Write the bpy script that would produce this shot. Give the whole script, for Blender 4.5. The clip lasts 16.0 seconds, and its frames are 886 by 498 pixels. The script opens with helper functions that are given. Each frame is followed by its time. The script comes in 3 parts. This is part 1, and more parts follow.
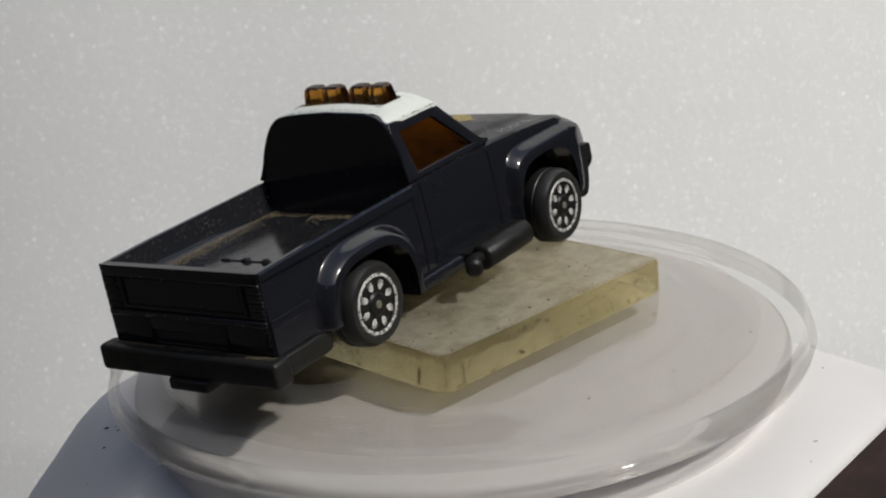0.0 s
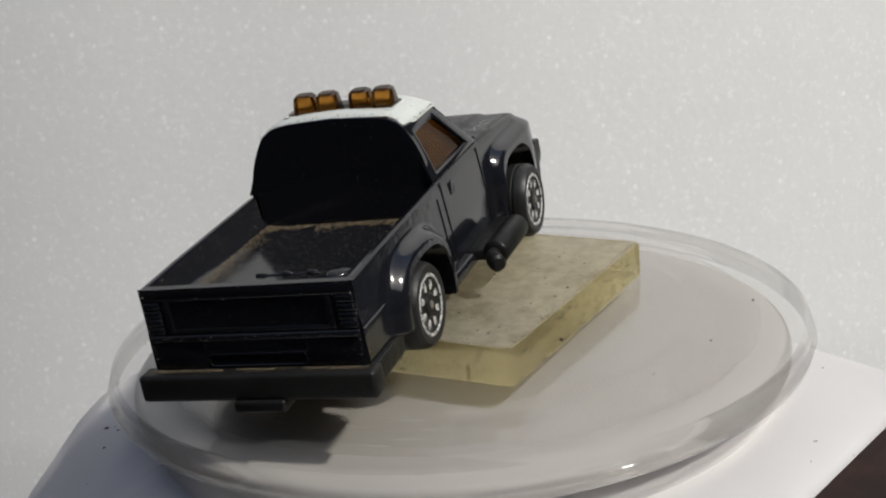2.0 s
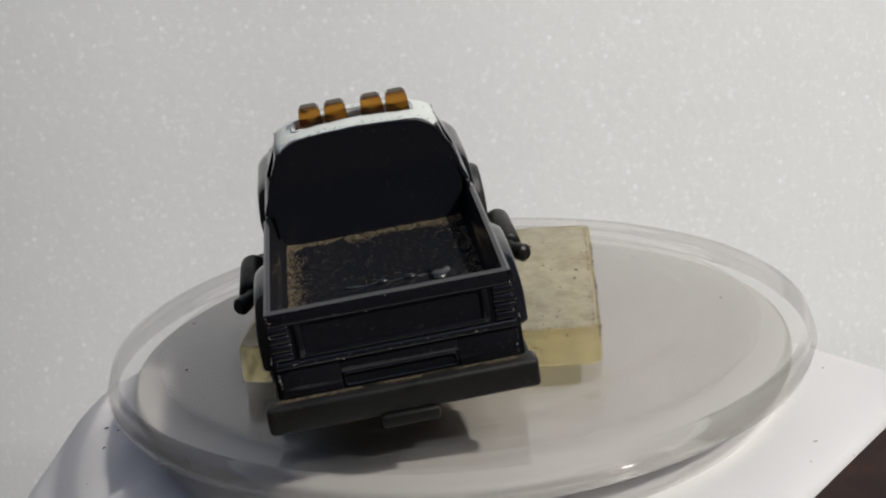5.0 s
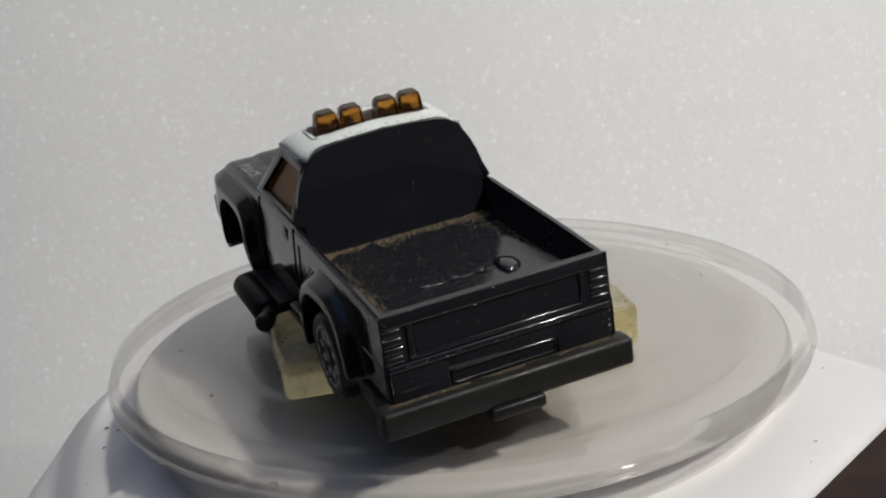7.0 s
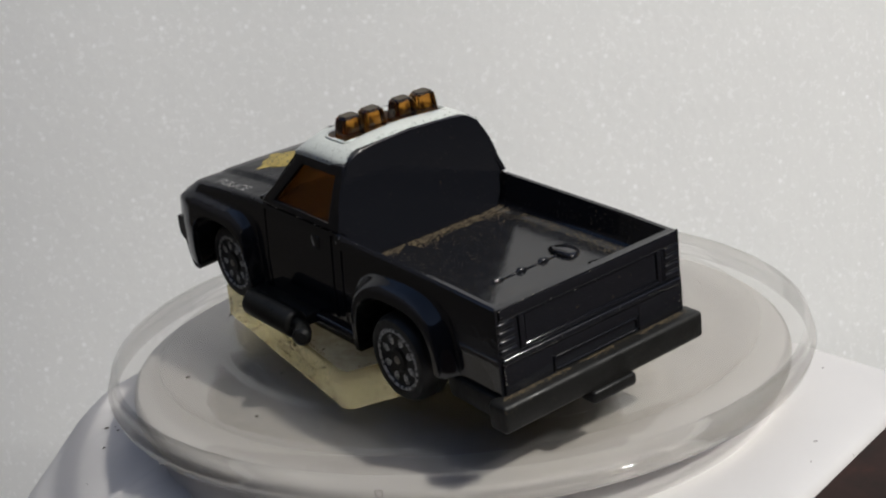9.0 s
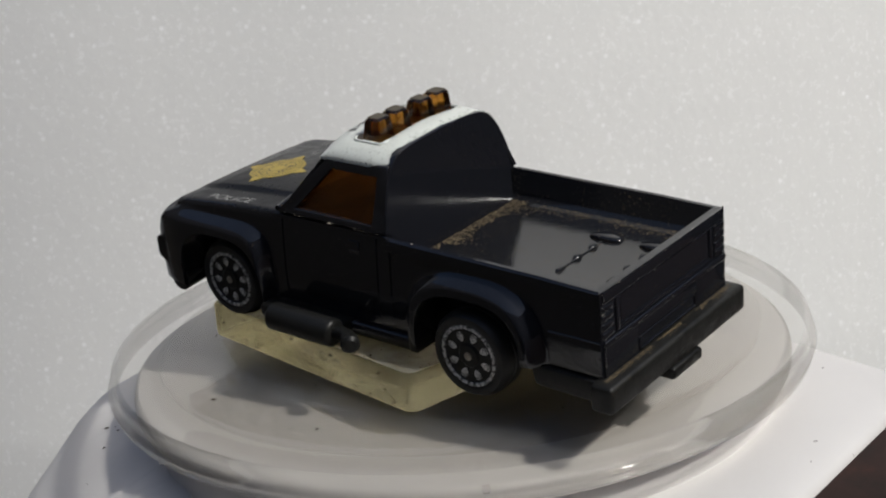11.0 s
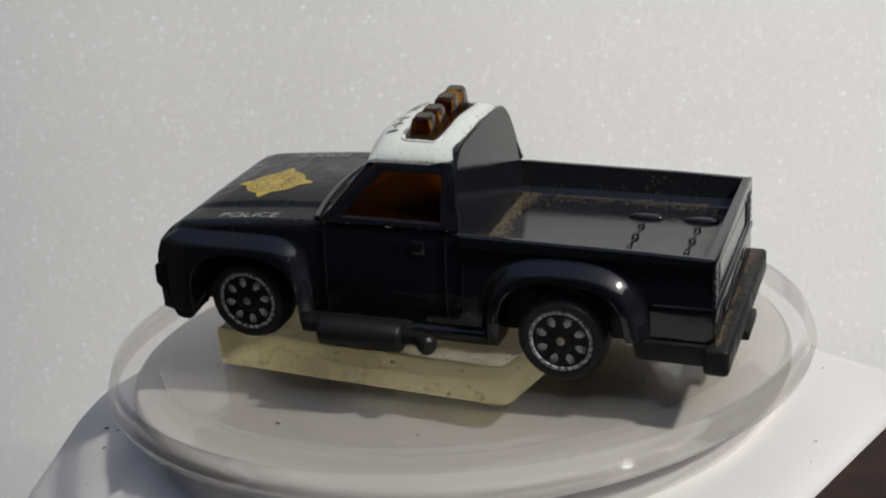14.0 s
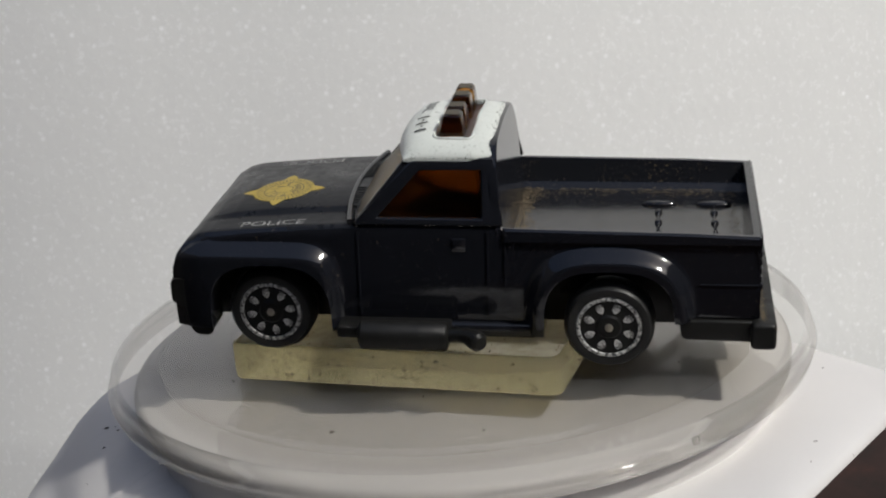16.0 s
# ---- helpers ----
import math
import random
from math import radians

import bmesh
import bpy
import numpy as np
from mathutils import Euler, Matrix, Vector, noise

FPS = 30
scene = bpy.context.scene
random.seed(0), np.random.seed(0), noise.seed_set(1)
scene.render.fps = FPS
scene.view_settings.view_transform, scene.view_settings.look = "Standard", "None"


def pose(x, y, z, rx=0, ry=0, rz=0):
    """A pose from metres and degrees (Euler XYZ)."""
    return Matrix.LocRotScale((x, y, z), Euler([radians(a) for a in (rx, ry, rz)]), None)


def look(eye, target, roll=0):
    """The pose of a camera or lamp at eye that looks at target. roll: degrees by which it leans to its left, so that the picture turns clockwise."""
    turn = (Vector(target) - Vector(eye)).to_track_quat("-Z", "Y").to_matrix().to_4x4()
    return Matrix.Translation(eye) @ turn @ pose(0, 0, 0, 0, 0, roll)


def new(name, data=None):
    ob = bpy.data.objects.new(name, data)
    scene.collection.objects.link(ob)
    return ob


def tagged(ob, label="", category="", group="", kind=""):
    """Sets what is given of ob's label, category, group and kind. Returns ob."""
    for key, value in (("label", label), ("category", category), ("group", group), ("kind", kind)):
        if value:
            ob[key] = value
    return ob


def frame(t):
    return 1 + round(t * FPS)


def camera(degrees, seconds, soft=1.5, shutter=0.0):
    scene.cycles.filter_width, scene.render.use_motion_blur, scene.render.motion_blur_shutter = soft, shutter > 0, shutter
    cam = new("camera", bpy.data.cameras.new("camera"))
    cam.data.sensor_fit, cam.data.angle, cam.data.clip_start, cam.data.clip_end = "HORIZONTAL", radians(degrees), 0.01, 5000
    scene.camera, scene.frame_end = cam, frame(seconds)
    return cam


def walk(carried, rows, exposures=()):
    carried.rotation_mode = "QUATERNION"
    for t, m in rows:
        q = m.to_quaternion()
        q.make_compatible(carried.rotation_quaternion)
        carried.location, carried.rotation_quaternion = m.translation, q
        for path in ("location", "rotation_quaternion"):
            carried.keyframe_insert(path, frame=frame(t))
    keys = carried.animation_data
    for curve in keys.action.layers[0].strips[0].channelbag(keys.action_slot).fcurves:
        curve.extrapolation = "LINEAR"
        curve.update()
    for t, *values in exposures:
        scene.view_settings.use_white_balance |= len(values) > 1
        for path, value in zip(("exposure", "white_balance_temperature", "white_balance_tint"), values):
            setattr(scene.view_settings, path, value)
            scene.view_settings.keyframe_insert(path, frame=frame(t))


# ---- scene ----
cam = camera(34.84, 16.0, soft=2.1)
EYE = Vector((0.0, -0.18576, 0.06945))
AIM = EYE + Vector((-0.00605, 0.95228, -0.30514))
walk(cam, [(0.0, look(EYE, AIM, -5.23)), (16.0, look(EYE, AIM, -5.23))], exposures=[(0.0, 0.69, 6300, 7), (16.0, 0.69, 6300, 7)])

# ---- light ----
SUN_WAY = Vector((0.57, -0.33, 0.75)).normalized()
world = bpy.data.worlds.new("world")
scene.world = world
world.use_nodes = True
wn = world.node_tree
sky = wn.nodes.new("ShaderNodeTexSky")
sky.sky_type, sky.sun_disc = "NISHITA", False
sky.sun_elevation = math.asin(SUN_WAY.z)
sky.sun_rotation = math.atan2(SUN_WAY.x, SUN_WAY.y)
sky.air_density, sky.dust_density = 0.75, 2.5
wn.links.new(sky.outputs[0], wn.nodes["Background"].inputs[0])
wn.nodes["Background"].inputs[1].default_value = 0.094
sun = new("sun", bpy.data.lights.new("sun", "SUN"))
sun.data.energy, sun.data.angle, sun.data.color = 2.15, radians(3.2), (1.0, 0.95, 0.88)
sun.matrix_world = look(SUN_WAY * 2, (0, 0, 0))

# ---- materials ----
MM = 0.001


def material(name):
    m = bpy.data.materials.new(name)
    m.use_nodes = True
    return m, m.node_tree.nodes, m.node_tree.links, m.node_tree.nodes["Principled BSDF"]


def coords(n, l, scale):
    c, mp = n.new("ShaderNodeTexCoord"), n.new("ShaderNodeMapping")
    mp.inputs["Scale"].default_value = (scale, scale, scale)
    l.new(c.outputs["Object"], mp.inputs[0])
    return mp.outputs[0]


def noise_tex(n, l, vec, scale, detail=4.0, rough=0.55):
    t = n.new("ShaderNodeTexNoise")
    t.inputs["Scale"].default_value, t.inputs["Detail"].default_value, t.inputs["Roughness"].default_value = scale, detail, rough
    l.new(vec, t.inputs["Vector"])
    return t.outputs["Fac"]


def ramp(n, l, fac, stops):
    r = n.new("ShaderNodeValToRGB")
    while len(r.color_ramp.elements) < len(stops):
        r.color_ramp.elements.new(0.5)
    for e, (at, c) in zip(r.color_ramp.elements, stops):
        e.position, e.color = at, (c if isinstance(c, tuple) else (c, c, c)) + (1,)
    l.new(fac, r.inputs[0])
    return r.outputs[0]


def mixed(n, l, fac, a, b):
    m = n.new("ShaderNodeMix")
    m.data_type = "RGBA"
    for sock, val in ((m.inputs[0], fac), (m.inputs[6], a), (m.inputs[7], b)):
        if isinstance(val, (tuple, float)):
            sock.default_value = val + (1,) if isinstance(val, tuple) else val
        else:
            l.new(val, sock)
    return m.outputs[2]


def bump(n, l, height, strength, dist, bsdf):
    b = n.new("ShaderNodeBump")
    b.inputs["Strength"].default_value, b.inputs["Distance"].default_value = strength, dist
    l.new(height, b.inputs["Height"])
    l.new(b.outputs[0], bsdf.inputs["Normal"])


def paint(name, colour, rough, dust=(0.16, 0.12, 0.07), amount=0.62, relief=0.15, spec=0.5):
    """Worn enamel: smooth coat, fine dust specks and small chips."""
    m, n, l, b = material(name)
    v = coords(n, l, 1000.0)
    fine = ramp(n, l, noise_tex(n, l, v, 2.4, 6.0, 0.7), [(amount, 0.0), (amount + 0.16, 1.0)])
    wide = ramp(n, l, noise_tex(n, l, v, 0.16, 3.0), [(0.42, 0.0), (0.7, 1.0)])
    k = n.new("ShaderNodeMath")
    k.operation = "MULTIPLY"
    l.new(fine, k.inputs[0]), l.new(wide, k.inputs[1])
    l.new(mixed(n, l, k.outputs[0], colour, dust), b.inputs["Base Color"])
    l.new(ramp(n, l, noise_tex(n, l, v, 0.5, 5.0), [(0.3, rough * 0.75), (0.75, rough * 1.5)]), b.inputs["Roughness"])
    b.inputs["Specular IOR Level"].default_value = spec
    bump(n, l, noise_tex(n, l, v, 0.9, 3.0), relief, 0.0002, b)
    return m


NAVY = paint("navy_enamel", (0.0078, 0.0084, 0.0112), 0.095, amount=0.62, relief=0.11, spec=0.44)
BLACK_PLASTIC = paint("black_plastic", (0.0078, 0.0078, 0.0075), 0.36, amount=0.64, relief=0.25, spec=0.2)
BUMPER = paint("dusty_black_plastic", (0.0085, 0.0085, 0.008), 0.44, amount=0.61, relief=0.3, spec=0.24)
RUBBER = paint("black_tyre", (0.0125, 0.0125, 0.0125), 0.42, amount=0.66, relief=0.2, spec=0.3)
WHITE_PAINT = paint("white_roof_paint", (0.50, 0.52, 0.49), 0.35, dust=(0.07, 0.06, 0.045), amount=0.56, relief=0.3)
HOOD_DULL = paint("dulled_navy_enamel", (0.0085, 0.0090, 0.0108), 0.30, amount=0.60, relief=0.15, spec=0.22)
BED_DUSTY = paint("dusty_bed_enamel", (0.0085, 0.0090, 0.0108), 0.13, amount=0.57, relief=0.09, spec=0.42)


def plain(name, colour, rough, metal=0.0, spec=0.5):
    m, n, l, b = material(name)
    v = coords(n, l, 1000.0)
    f = noise_tex(n, l, v, 1.6, 4.0)
    l.new(mixed(n, l, f, tuple(c * 0.75 for c in colour), tuple(min(1, c * 1.2) for c in colour)), b.inputs["Base Color"])
    b.inputs["Roughness"].default_value, b.inputs["Metallic"].default_value = rough, metal
    b.inputs["Specular IOR Level"].default_value = spec
    return m


GOLD = plain("gold_print", (0.33, 0.24, 0.035), 0.45)
PRINT_BLACK = plain("black_print", (0.02, 0.02, 0.02), 0.5)
DUST = plain("beige_dust", (0.165, 0.128, 0.078), 0.95, spec=0.1)
CRUMBS = plain("pale_crumbs", (0.55, 0.53, 0.47), 0.8)
BROWN_GRIME = plain("brown_grime", (0.16, 0.12, 0.065), 0.95, spec=0.1)
DIRT = plain("dark_dirt", (0.03, 0.022, 0.015), 0.95, spec=0.1)


def worn_print(name, lo, hi, white):
    m, n, l, b = material(name)
    v = coords(n, l, 1000.0)
    w = ramp(n, l, noise_tex(n, l, v, 2.6, 5.0, 0.75), [(lo, 0.0), (hi, 1.0)])
    l.new(mixed(n, l, w, (0.02, 0.02, 0.02), (white, white * 0.99, white * 0.96)), b.inputs["Base Color"])
    b.inputs["Roughness"].default_value = 0.45
    return m


RIM_PRINT = worn_print("worn_white_rim_print", 0.43, 0.57, 0.55)
PRINT_WHITE = worn_print("worn_white_print", 0.36, 0.62, 0.40)


def see_through(n, l, b, tint, share):
    """Part of the light passes straight, tinted; the rest meets the surface."""
    tr, mx = n.new("ShaderNodeBsdfTransparent"), n.new("ShaderNodeMixShader")
    tr.inputs[0].default_value = tint + (1,)
    mx.inputs[0].default_value = share
    l.new(tr.outputs[0], mx.inputs[1]), l.new(b.outputs[0], mx.inputs[2])
    l.new(mx.outputs[0], n["Material Output"].inputs["Surface"])


def amber(name, lo, hi, rough, clear=None):
    m, n, l, b = material(name)
    v = coords(n, l, 1000.0)
    l.new(mixed(n, l, noise_tex(n, l, v, 0.8, 3.0), lo, hi), b.inputs["Base Color"])
    b.inputs["Transmission Weight"].default_value, b.inputs["Roughness"].default_value, b.inputs["IOR"].default_value = 1.0, rough, 1.46
    if clear:
        see_through(n, l, b, clear, 0.45)
    return m


AMBER = amber("amber_clear_plastic", (0.34, 0.13, 0.018), (0.57, 0.27, 0.045), 0.16)
DARK_AMBER = amber("dark_amber_plastic", (0.16, 0.05, 0.02), (0.26, 0.09, 0.03), 0.3)
AMBER_WINDOW = amber("dusty_amber_window", (0.32, 0.165, 0.045), (0.48, 0.27, 0.08), 0.16, (0.70, 0.46, 0.18))


def dusty_screen():
    m, n, l, b = material("dust_filmed_amber_screen")
    v = coords(n, l, 1000.0)
    l.new(mixed(n, l, noise_tex(n, l, v, 1.2, 6.0, 0.7), (0.36, 0.30, 0.22), (0.54, 0.47, 0.37)), b.inputs["Base Color"])
    b.inputs["Transmission Weight"].default_value, b.inputs["Roughness"].default_value = 0.45, 0.3
    see_through(n, l, b, (0.88, 0.72, 0.45), 0.5)
    return m


DUSTY_SCREEN = dusty_screen()


def acrylic():
    m, n, l, b = material("yellowed_clear_acrylic")
    v = coords(n, l, 1000.0)
    l.new(mixed(n, l, noise_tex(n, l, v, 0.12, 3.0), (0.95, 0.87, 0.545), (0.97, 0.91, 0.64)), b.inputs["Base Color"])
    b.inputs["Transmission Weight"].default_value, b.inputs["Roughness"].default_value, b.inputs["IOR"].default_value = 0.96, 0.03, 1.47
    bump(n, l, noise_tex(n, l, v, 0.3, 4.0), 0.08, 0.0003, b)
    see_through(n, l, b, (0.96, 0.895, 0.655), 0.45)
    return m


ACRYLIC = acrylic()


def dusty_top():
    m, n, l, b = material("scuffed_acrylic_top")
    v = coords(n, l, 1000.0)
    a = noise_tex(n, l, v, 0.35, 6.0, 0.65)
    b.inputs["Transmission Weight"].default_value = 0.6
    stain = ramp(n, l, noise_tex(n, l, v, 0.13, 7.0, 0.75), [(0.50, 0.0), (0.70, 1.0)])
    top = mixed(n, l, ramp(n, l, a, [(0.35, 0.0), (0.65, 1.0)]), (0.31, 0.29, 0.215), (0.56, 0.53, 0.43))
    l.new(mixed(n, l, stain, top, (0.22, 0.19, 0.12)), b.inputs["Base Color"])
    l.new(ramp(n, l, a, [(0.3, 0.35), (0.7, 0.55)]), b.inputs["Roughness"])
    bump(n, l, noise_tex(n, l, v, 1.5, 6.0, 0.7), 0.35, 0.0003, b)
    see_through(n, l, b, (0.95, 0.9, 0.75), 0.68)
    return m


ACRYLIC_TOP = dusty_top()


def clear_plastic(name, tint, rough, shadow_lift):
    """Thin clear polystyrene: lets light through, mirrors at grazing angles."""
    m, n, l, b = material(name)
    out = n["Material Output"]
    tr, gl, mx, fr = (n.new("ShaderNodeBsdf" + k) if k in ("Transparent", "Glossy") else n.new("ShaderNode" + k) for k in ("Transparent", "Glossy", "MixShader", "LayerWeight"))
    tr.inputs[0].default_value = tint + (1,)
    v = coords(n, l, 1000.0)
    l.new(ramp(n, l, noise_tex(n, l, v, 0.25, 5.0), [(0.35, rough * 0.5), (0.7, rough * 2.0)]), gl.inputs["Roughness"])
    fr.inputs["Blend"].default_value = 0.5
    l.new(ramp(n, l, fr.outputs["Facing"], [(0.0, 0.04), (0.5, 0.06), (0.66, 0.15), (0.85, 0.38), (1.0, 1.0)]), mx.inputs[0])
    l.new(tr.outputs[0], mx.inputs[1]), l.new(gl.outputs[0], mx.inputs[2])
    # a pale diffuse veil is mixed in to lift the shadows seen through
    df, hz = n.new("ShaderNodeBsdfDiffuse"), n.new("ShaderNodeMixShader")
    df.inputs[0].default_value = (0.8, 0.79, 0.77, 1)
    l.new(ramp(n, l, noise_tex(n, l, v, 0.09, 6.0, 0.65), [(0.3, shadow_lift * 0.5), (0.7, shadow_lift * 1.5)]), hz.inputs[0])
    l.new(mx.outputs[0], hz.inputs[1]), l.new(df.outputs[0], hz.inputs[2])
    l.new(hz.outputs[0], out.inputs["Surface"])
    return m


CLEAR = clear_plastic("clear_plate_plastic", (0.915, 0.905, 0.89), 0.06, 0.03)


def rim_plastic():
    """Clear moulded plastic: part straight see-through, part refracting."""
    m, n, l, b = material("clear_rim_plastic")
    v = coords(n, l, 1000.0)
    l.new(mixed(n, l, noise_tex(n, l, v, 0.3, 4.0), (0.95, 0.945, 0.93), (0.985, 0.98, 0.975)), b.inputs["Base Color"])
    b.inputs["Transmission Weight"].default_value, b.inputs["Roughness"].default_value, b.inputs["IOR"].default_value = 1.0, 0.04, 1.42
    see_through(n, l, b, (0.965, 0.962, 0.955), 0.3)
    return m


CLEAR_RIM = rim_plastic()


def soft_plastic(name, lo, hi):
    m, n, l, b = material(name)
    v = coords(n, l, 1000.0)
    l.new(mixed(n, l, noise_tex(n, l, v, 0.05, 4.0), lo, hi), b.inputs["Base Color"])
    b.inputs["Roughness"].default_value = 0.42
    bump(n, l, noise_tex(n, l, v, 0.6, 4.0), 0.06, 0.0003, b)
    return m


WHITE_BASE = soft_plastic("white_base_plastic", (0.52, 0.505, 0.50), (0.58, 0.565, 0.555))
GREY_PLATFORM = soft_plastic("warm_grey_plastic", (0.385, 0.37, 0.35), (0.43, 0.414, 0.392))


def foam():
    m, n, l, b = material("white_foam_sheet")
    v = coords(n, l, 1000.0)
    vo = n.new("ShaderNodeTexVoronoi")
    vo.inputs["Scale"].default_value = 0.42
    l.new(v, vo.inputs["Vector"])
    sep = n.new("ShaderNodeSeparateColor")
    l.new(vo.outputs["Color"], sep.inputs[0])
    # bead glints painted as lighter dots and specks on a softly mottled sheet
    glint_dot = ramp(n, l, vo.outputs["Distance"], [(0.06, 1.0), (0.30, 0.0)])
    pick = ramp(n, l, sep.outputs[1], [(0.70, 0.0), (1.0, 1.0)])
    fine = ramp(n, l, noise_tex(n, l, v, 0.75, 2.0), [(0.56, 0.0), (0.74, 1.0)])
    k = n.new("ShaderNodeMath")
    k.operation = "MULTIPLY"
    l.new(glint_dot, k.inputs[0]), l.new(pick, k.inputs[1])
    sheet = mixed(n, l, fine, mixed(n, l, noise_tex(n, l, v, 0.11, 5.0, 0.7), (0.77, 0.77, 0.765), (0.83, 0.83, 0.82)), (0.885, 0.885, 0.885))
    l.new(mixed(n, l, k.outputs[0], sheet, (0.99, 0.99, 1.0)), b.inputs["Base Color"])
    l.new(ramp(n, l, sep.outputs[0], [(0.0, 0.28), (0.25, 0.6)]), b.inputs["Roughness"])
    mixh = n.new("ShaderNodeMath")
    mixh.operation = "ADD"
    l.new(vo.outputs["Distance"], mixh.inputs[0]), l.new(noise_tex(n, l, v, 0.5, 4.0), mixh.inputs[1])
    bump(n, l, mixh.outputs[0], 0.06, 0.0006, b)
    return m


FOAM = foam()


def dark_wood():
    m, n, l, b = material("dark_brown_wood")
    v = coords(n, l, 1000.0)
    c = ramp(n, l, noise_tex(n, l, v, 0.09, 6.0, 0.7), [(0.3, (0.006, 0.003, 0.002)), (0.6, (0.02, 0.008, 0.006)), (0.8, (0.07, 0.02, 0.012))])
    l.new(c, b.inputs["Base Color"])
    b.inputs["Specular IOR Level"].default_value = 0.15
    b.inputs["Roughness"].default_value = 0.6
    return m


WOOD = dark_wood()
SURROUND = plain("dark_surround", (0.05, 0.045, 0.04), 0.8)

# ---- mesh helpers (millimetres in, metres out) ----


def finish(bm, name, mat, smooth=35.0):
    for vert in bm.verts:
        vert.co *= MM
    bmesh.ops.recalc_face_normals(bm, faces=bm.faces)
    me = bpy.data.meshes.new(name)
    bm.to_mesh(me)
    bm.free()
    for mt in (mat if isinstance(mat, (list, tuple)) else (mat,)):
        me.materials.append(mt)
    if smooth:
        for p in me.polygons:
            p.use_smooth = True
        me.set_sharp_from_angle(angle=radians(smooth))
    return me


def part(name, bm, mat, parent=None, label="", smooth=35.0, at=None):
    ob = new(name, finish(bm, name, mat, smooth))
    if parent:
        ob.parent = parent
    if at is not None:
        ob.matrix_basis = at
    if label:
        tagged(ob, label)
    return ob


def thing(name, label, category, group="", kind=""):
    return tagged(new(name), label, category, group, kind)


def box(bm, lo, hi, bevel=0.0, segments=2):
    r = bmesh.ops.create_cube(bm, size=1.0)
    for v in r["verts"]:
        v.co = Vector([lo[i] + (hi[i] - lo[i]) * (v.co[i] + 0.5) for i in range(3)])
    if bevel:
        es = {e for v in r["verts"] for e in v.link_edges}
        bmesh.ops.bevel(bm, geom=list(es), offset=bevel, segments=segments, profile=0.5, affect="EDGES")
    return bm


def grid_faces(bm, rows, close_u=False, close_v=False):
    vs = [[bm.verts.new(p) for p in r] for r in rows]
    nu, nv = len(vs), len(vs[0])
    for i in range(nu if close_u else nu - 1):
        for j in range(nv if close_v else nv - 1):
            q = [vs[i][j], vs[(i + 1) % nu][j], vs[(i + 1) % nu][(j + 1) % nv], vs[i][(j + 1) % nv]]
            try:
                bm.faces.new(q)
            except ValueError:
                pass
    return vs


def lathe(profile, steps=64, axis="z", closed=False):
    bm = bmesh.new()
    rows = []
    for k in range(steps):
        a = 2 * math.pi * k / steps
        c, s = math.cos(a), math.sin(a)
        rows.append([(r * c, r * s, z) if axis == "z" else (r * c, z, r * s) for r, z in profile])
    grid_faces(bm, rows, close_u=True, close_v=closed)
    bmesh.ops.remove_doubles(bm, verts=bm.verts, dist=1e-5)
    return bm


def tube(bm, path, radius, steps=12, cap=True):
    """A round bar along a list of points; radius may be a list."""
    rows = []
    for i, p in enumerate(path):
        p = Vector(p)
        a, b = Vector(path[max(0, i - 1)]), Vector(path[min(len(path) - 1, i + 1)])
        d = (b - a).normalized()
        side = d.orthogonal().normalized() if abs(d.z) > 0.95 else d.cross(Vector((0, 0, 1))).normalized()
        up = side.cross(d)
        r = radius[i] if isinstance(radius, (list, tuple)) else radius
        rows.append([p + (side * math.cos(2 * math.pi * k / steps) + up * math.sin(2 * math.pi * k / steps)) * r for k in range(steps)])
    vs = grid_faces(bm, rows, close_v=True)
    if cap:
        bm.faces.new(vs[0]), bm.faces.new(vs[-1])


def slab(bm, outline, lo, hi, axis=2):
    """A flat outline (2D) extruded between lo and hi along an axis."""
    def put(a, b, h):
        return {2: (a, b, h), 1: (a, h, b), 0: (h, a, b)}[axis]
    low = [bm.verts.new(put(a, b, lo)) for a, b in outline]
    top = [bm.verts.new(put(a, b, hi)) for a, b in outline]
    bm.faces.new(low), bm.faces.new(top)
    for i in range(len(outline)):
        j = (i + 1) % len(outline)
        bm.faces.new((low[i], low[j], top[j], top[i]))


def rounded(x0, y0, x1, y1, r, steps=6):
    pts = []
    for cx, cy, a0 in ((x1 - r, y1 - r, 0), (x0 + r, y1 - r, 90), (x0 + r, y0 + r, 180), (x1 - r, y0 + r, 270)):
        for k in range(steps + 1):
            a = radians(a0 + 90 * k / steps)
            pts.append((cx + r * math.cos(a), cy + r * math.sin(a)))
    return pts


def grains(rng, places, sizes, name):
    """Many small uneven grains in one mesh."""
    verts, faces = [], []
    for (x, y, z), s in zip(places, sizes):
        k = len(verts)
        a = rng.uniform(0, 6.28)
        for j in range(4):
            rr = s * rng.uniform(0.6, 1.2) * (1.5 if j % 2 else 0.8)
            verts.append(((x + rr * math.cos(a + j * 1.57)) * MM, (y + rr * math.sin(a + j * 1.57)) * MM, z * MM))
        verts.append((x * MM, y * MM, (z + s * rng.uniform(0.4, 0.9)) * MM))
        faces += [(k, k + 1, k + 4), (k + 1, k + 2, k + 4), (k + 2, k + 3, k + 4), (k + 3, k, k + 4), (k + 3, k + 2, k + 1, k)]
    me = bpy.data.meshes.new(name)
    me.from_pydata(verts, [], faces)
    return me


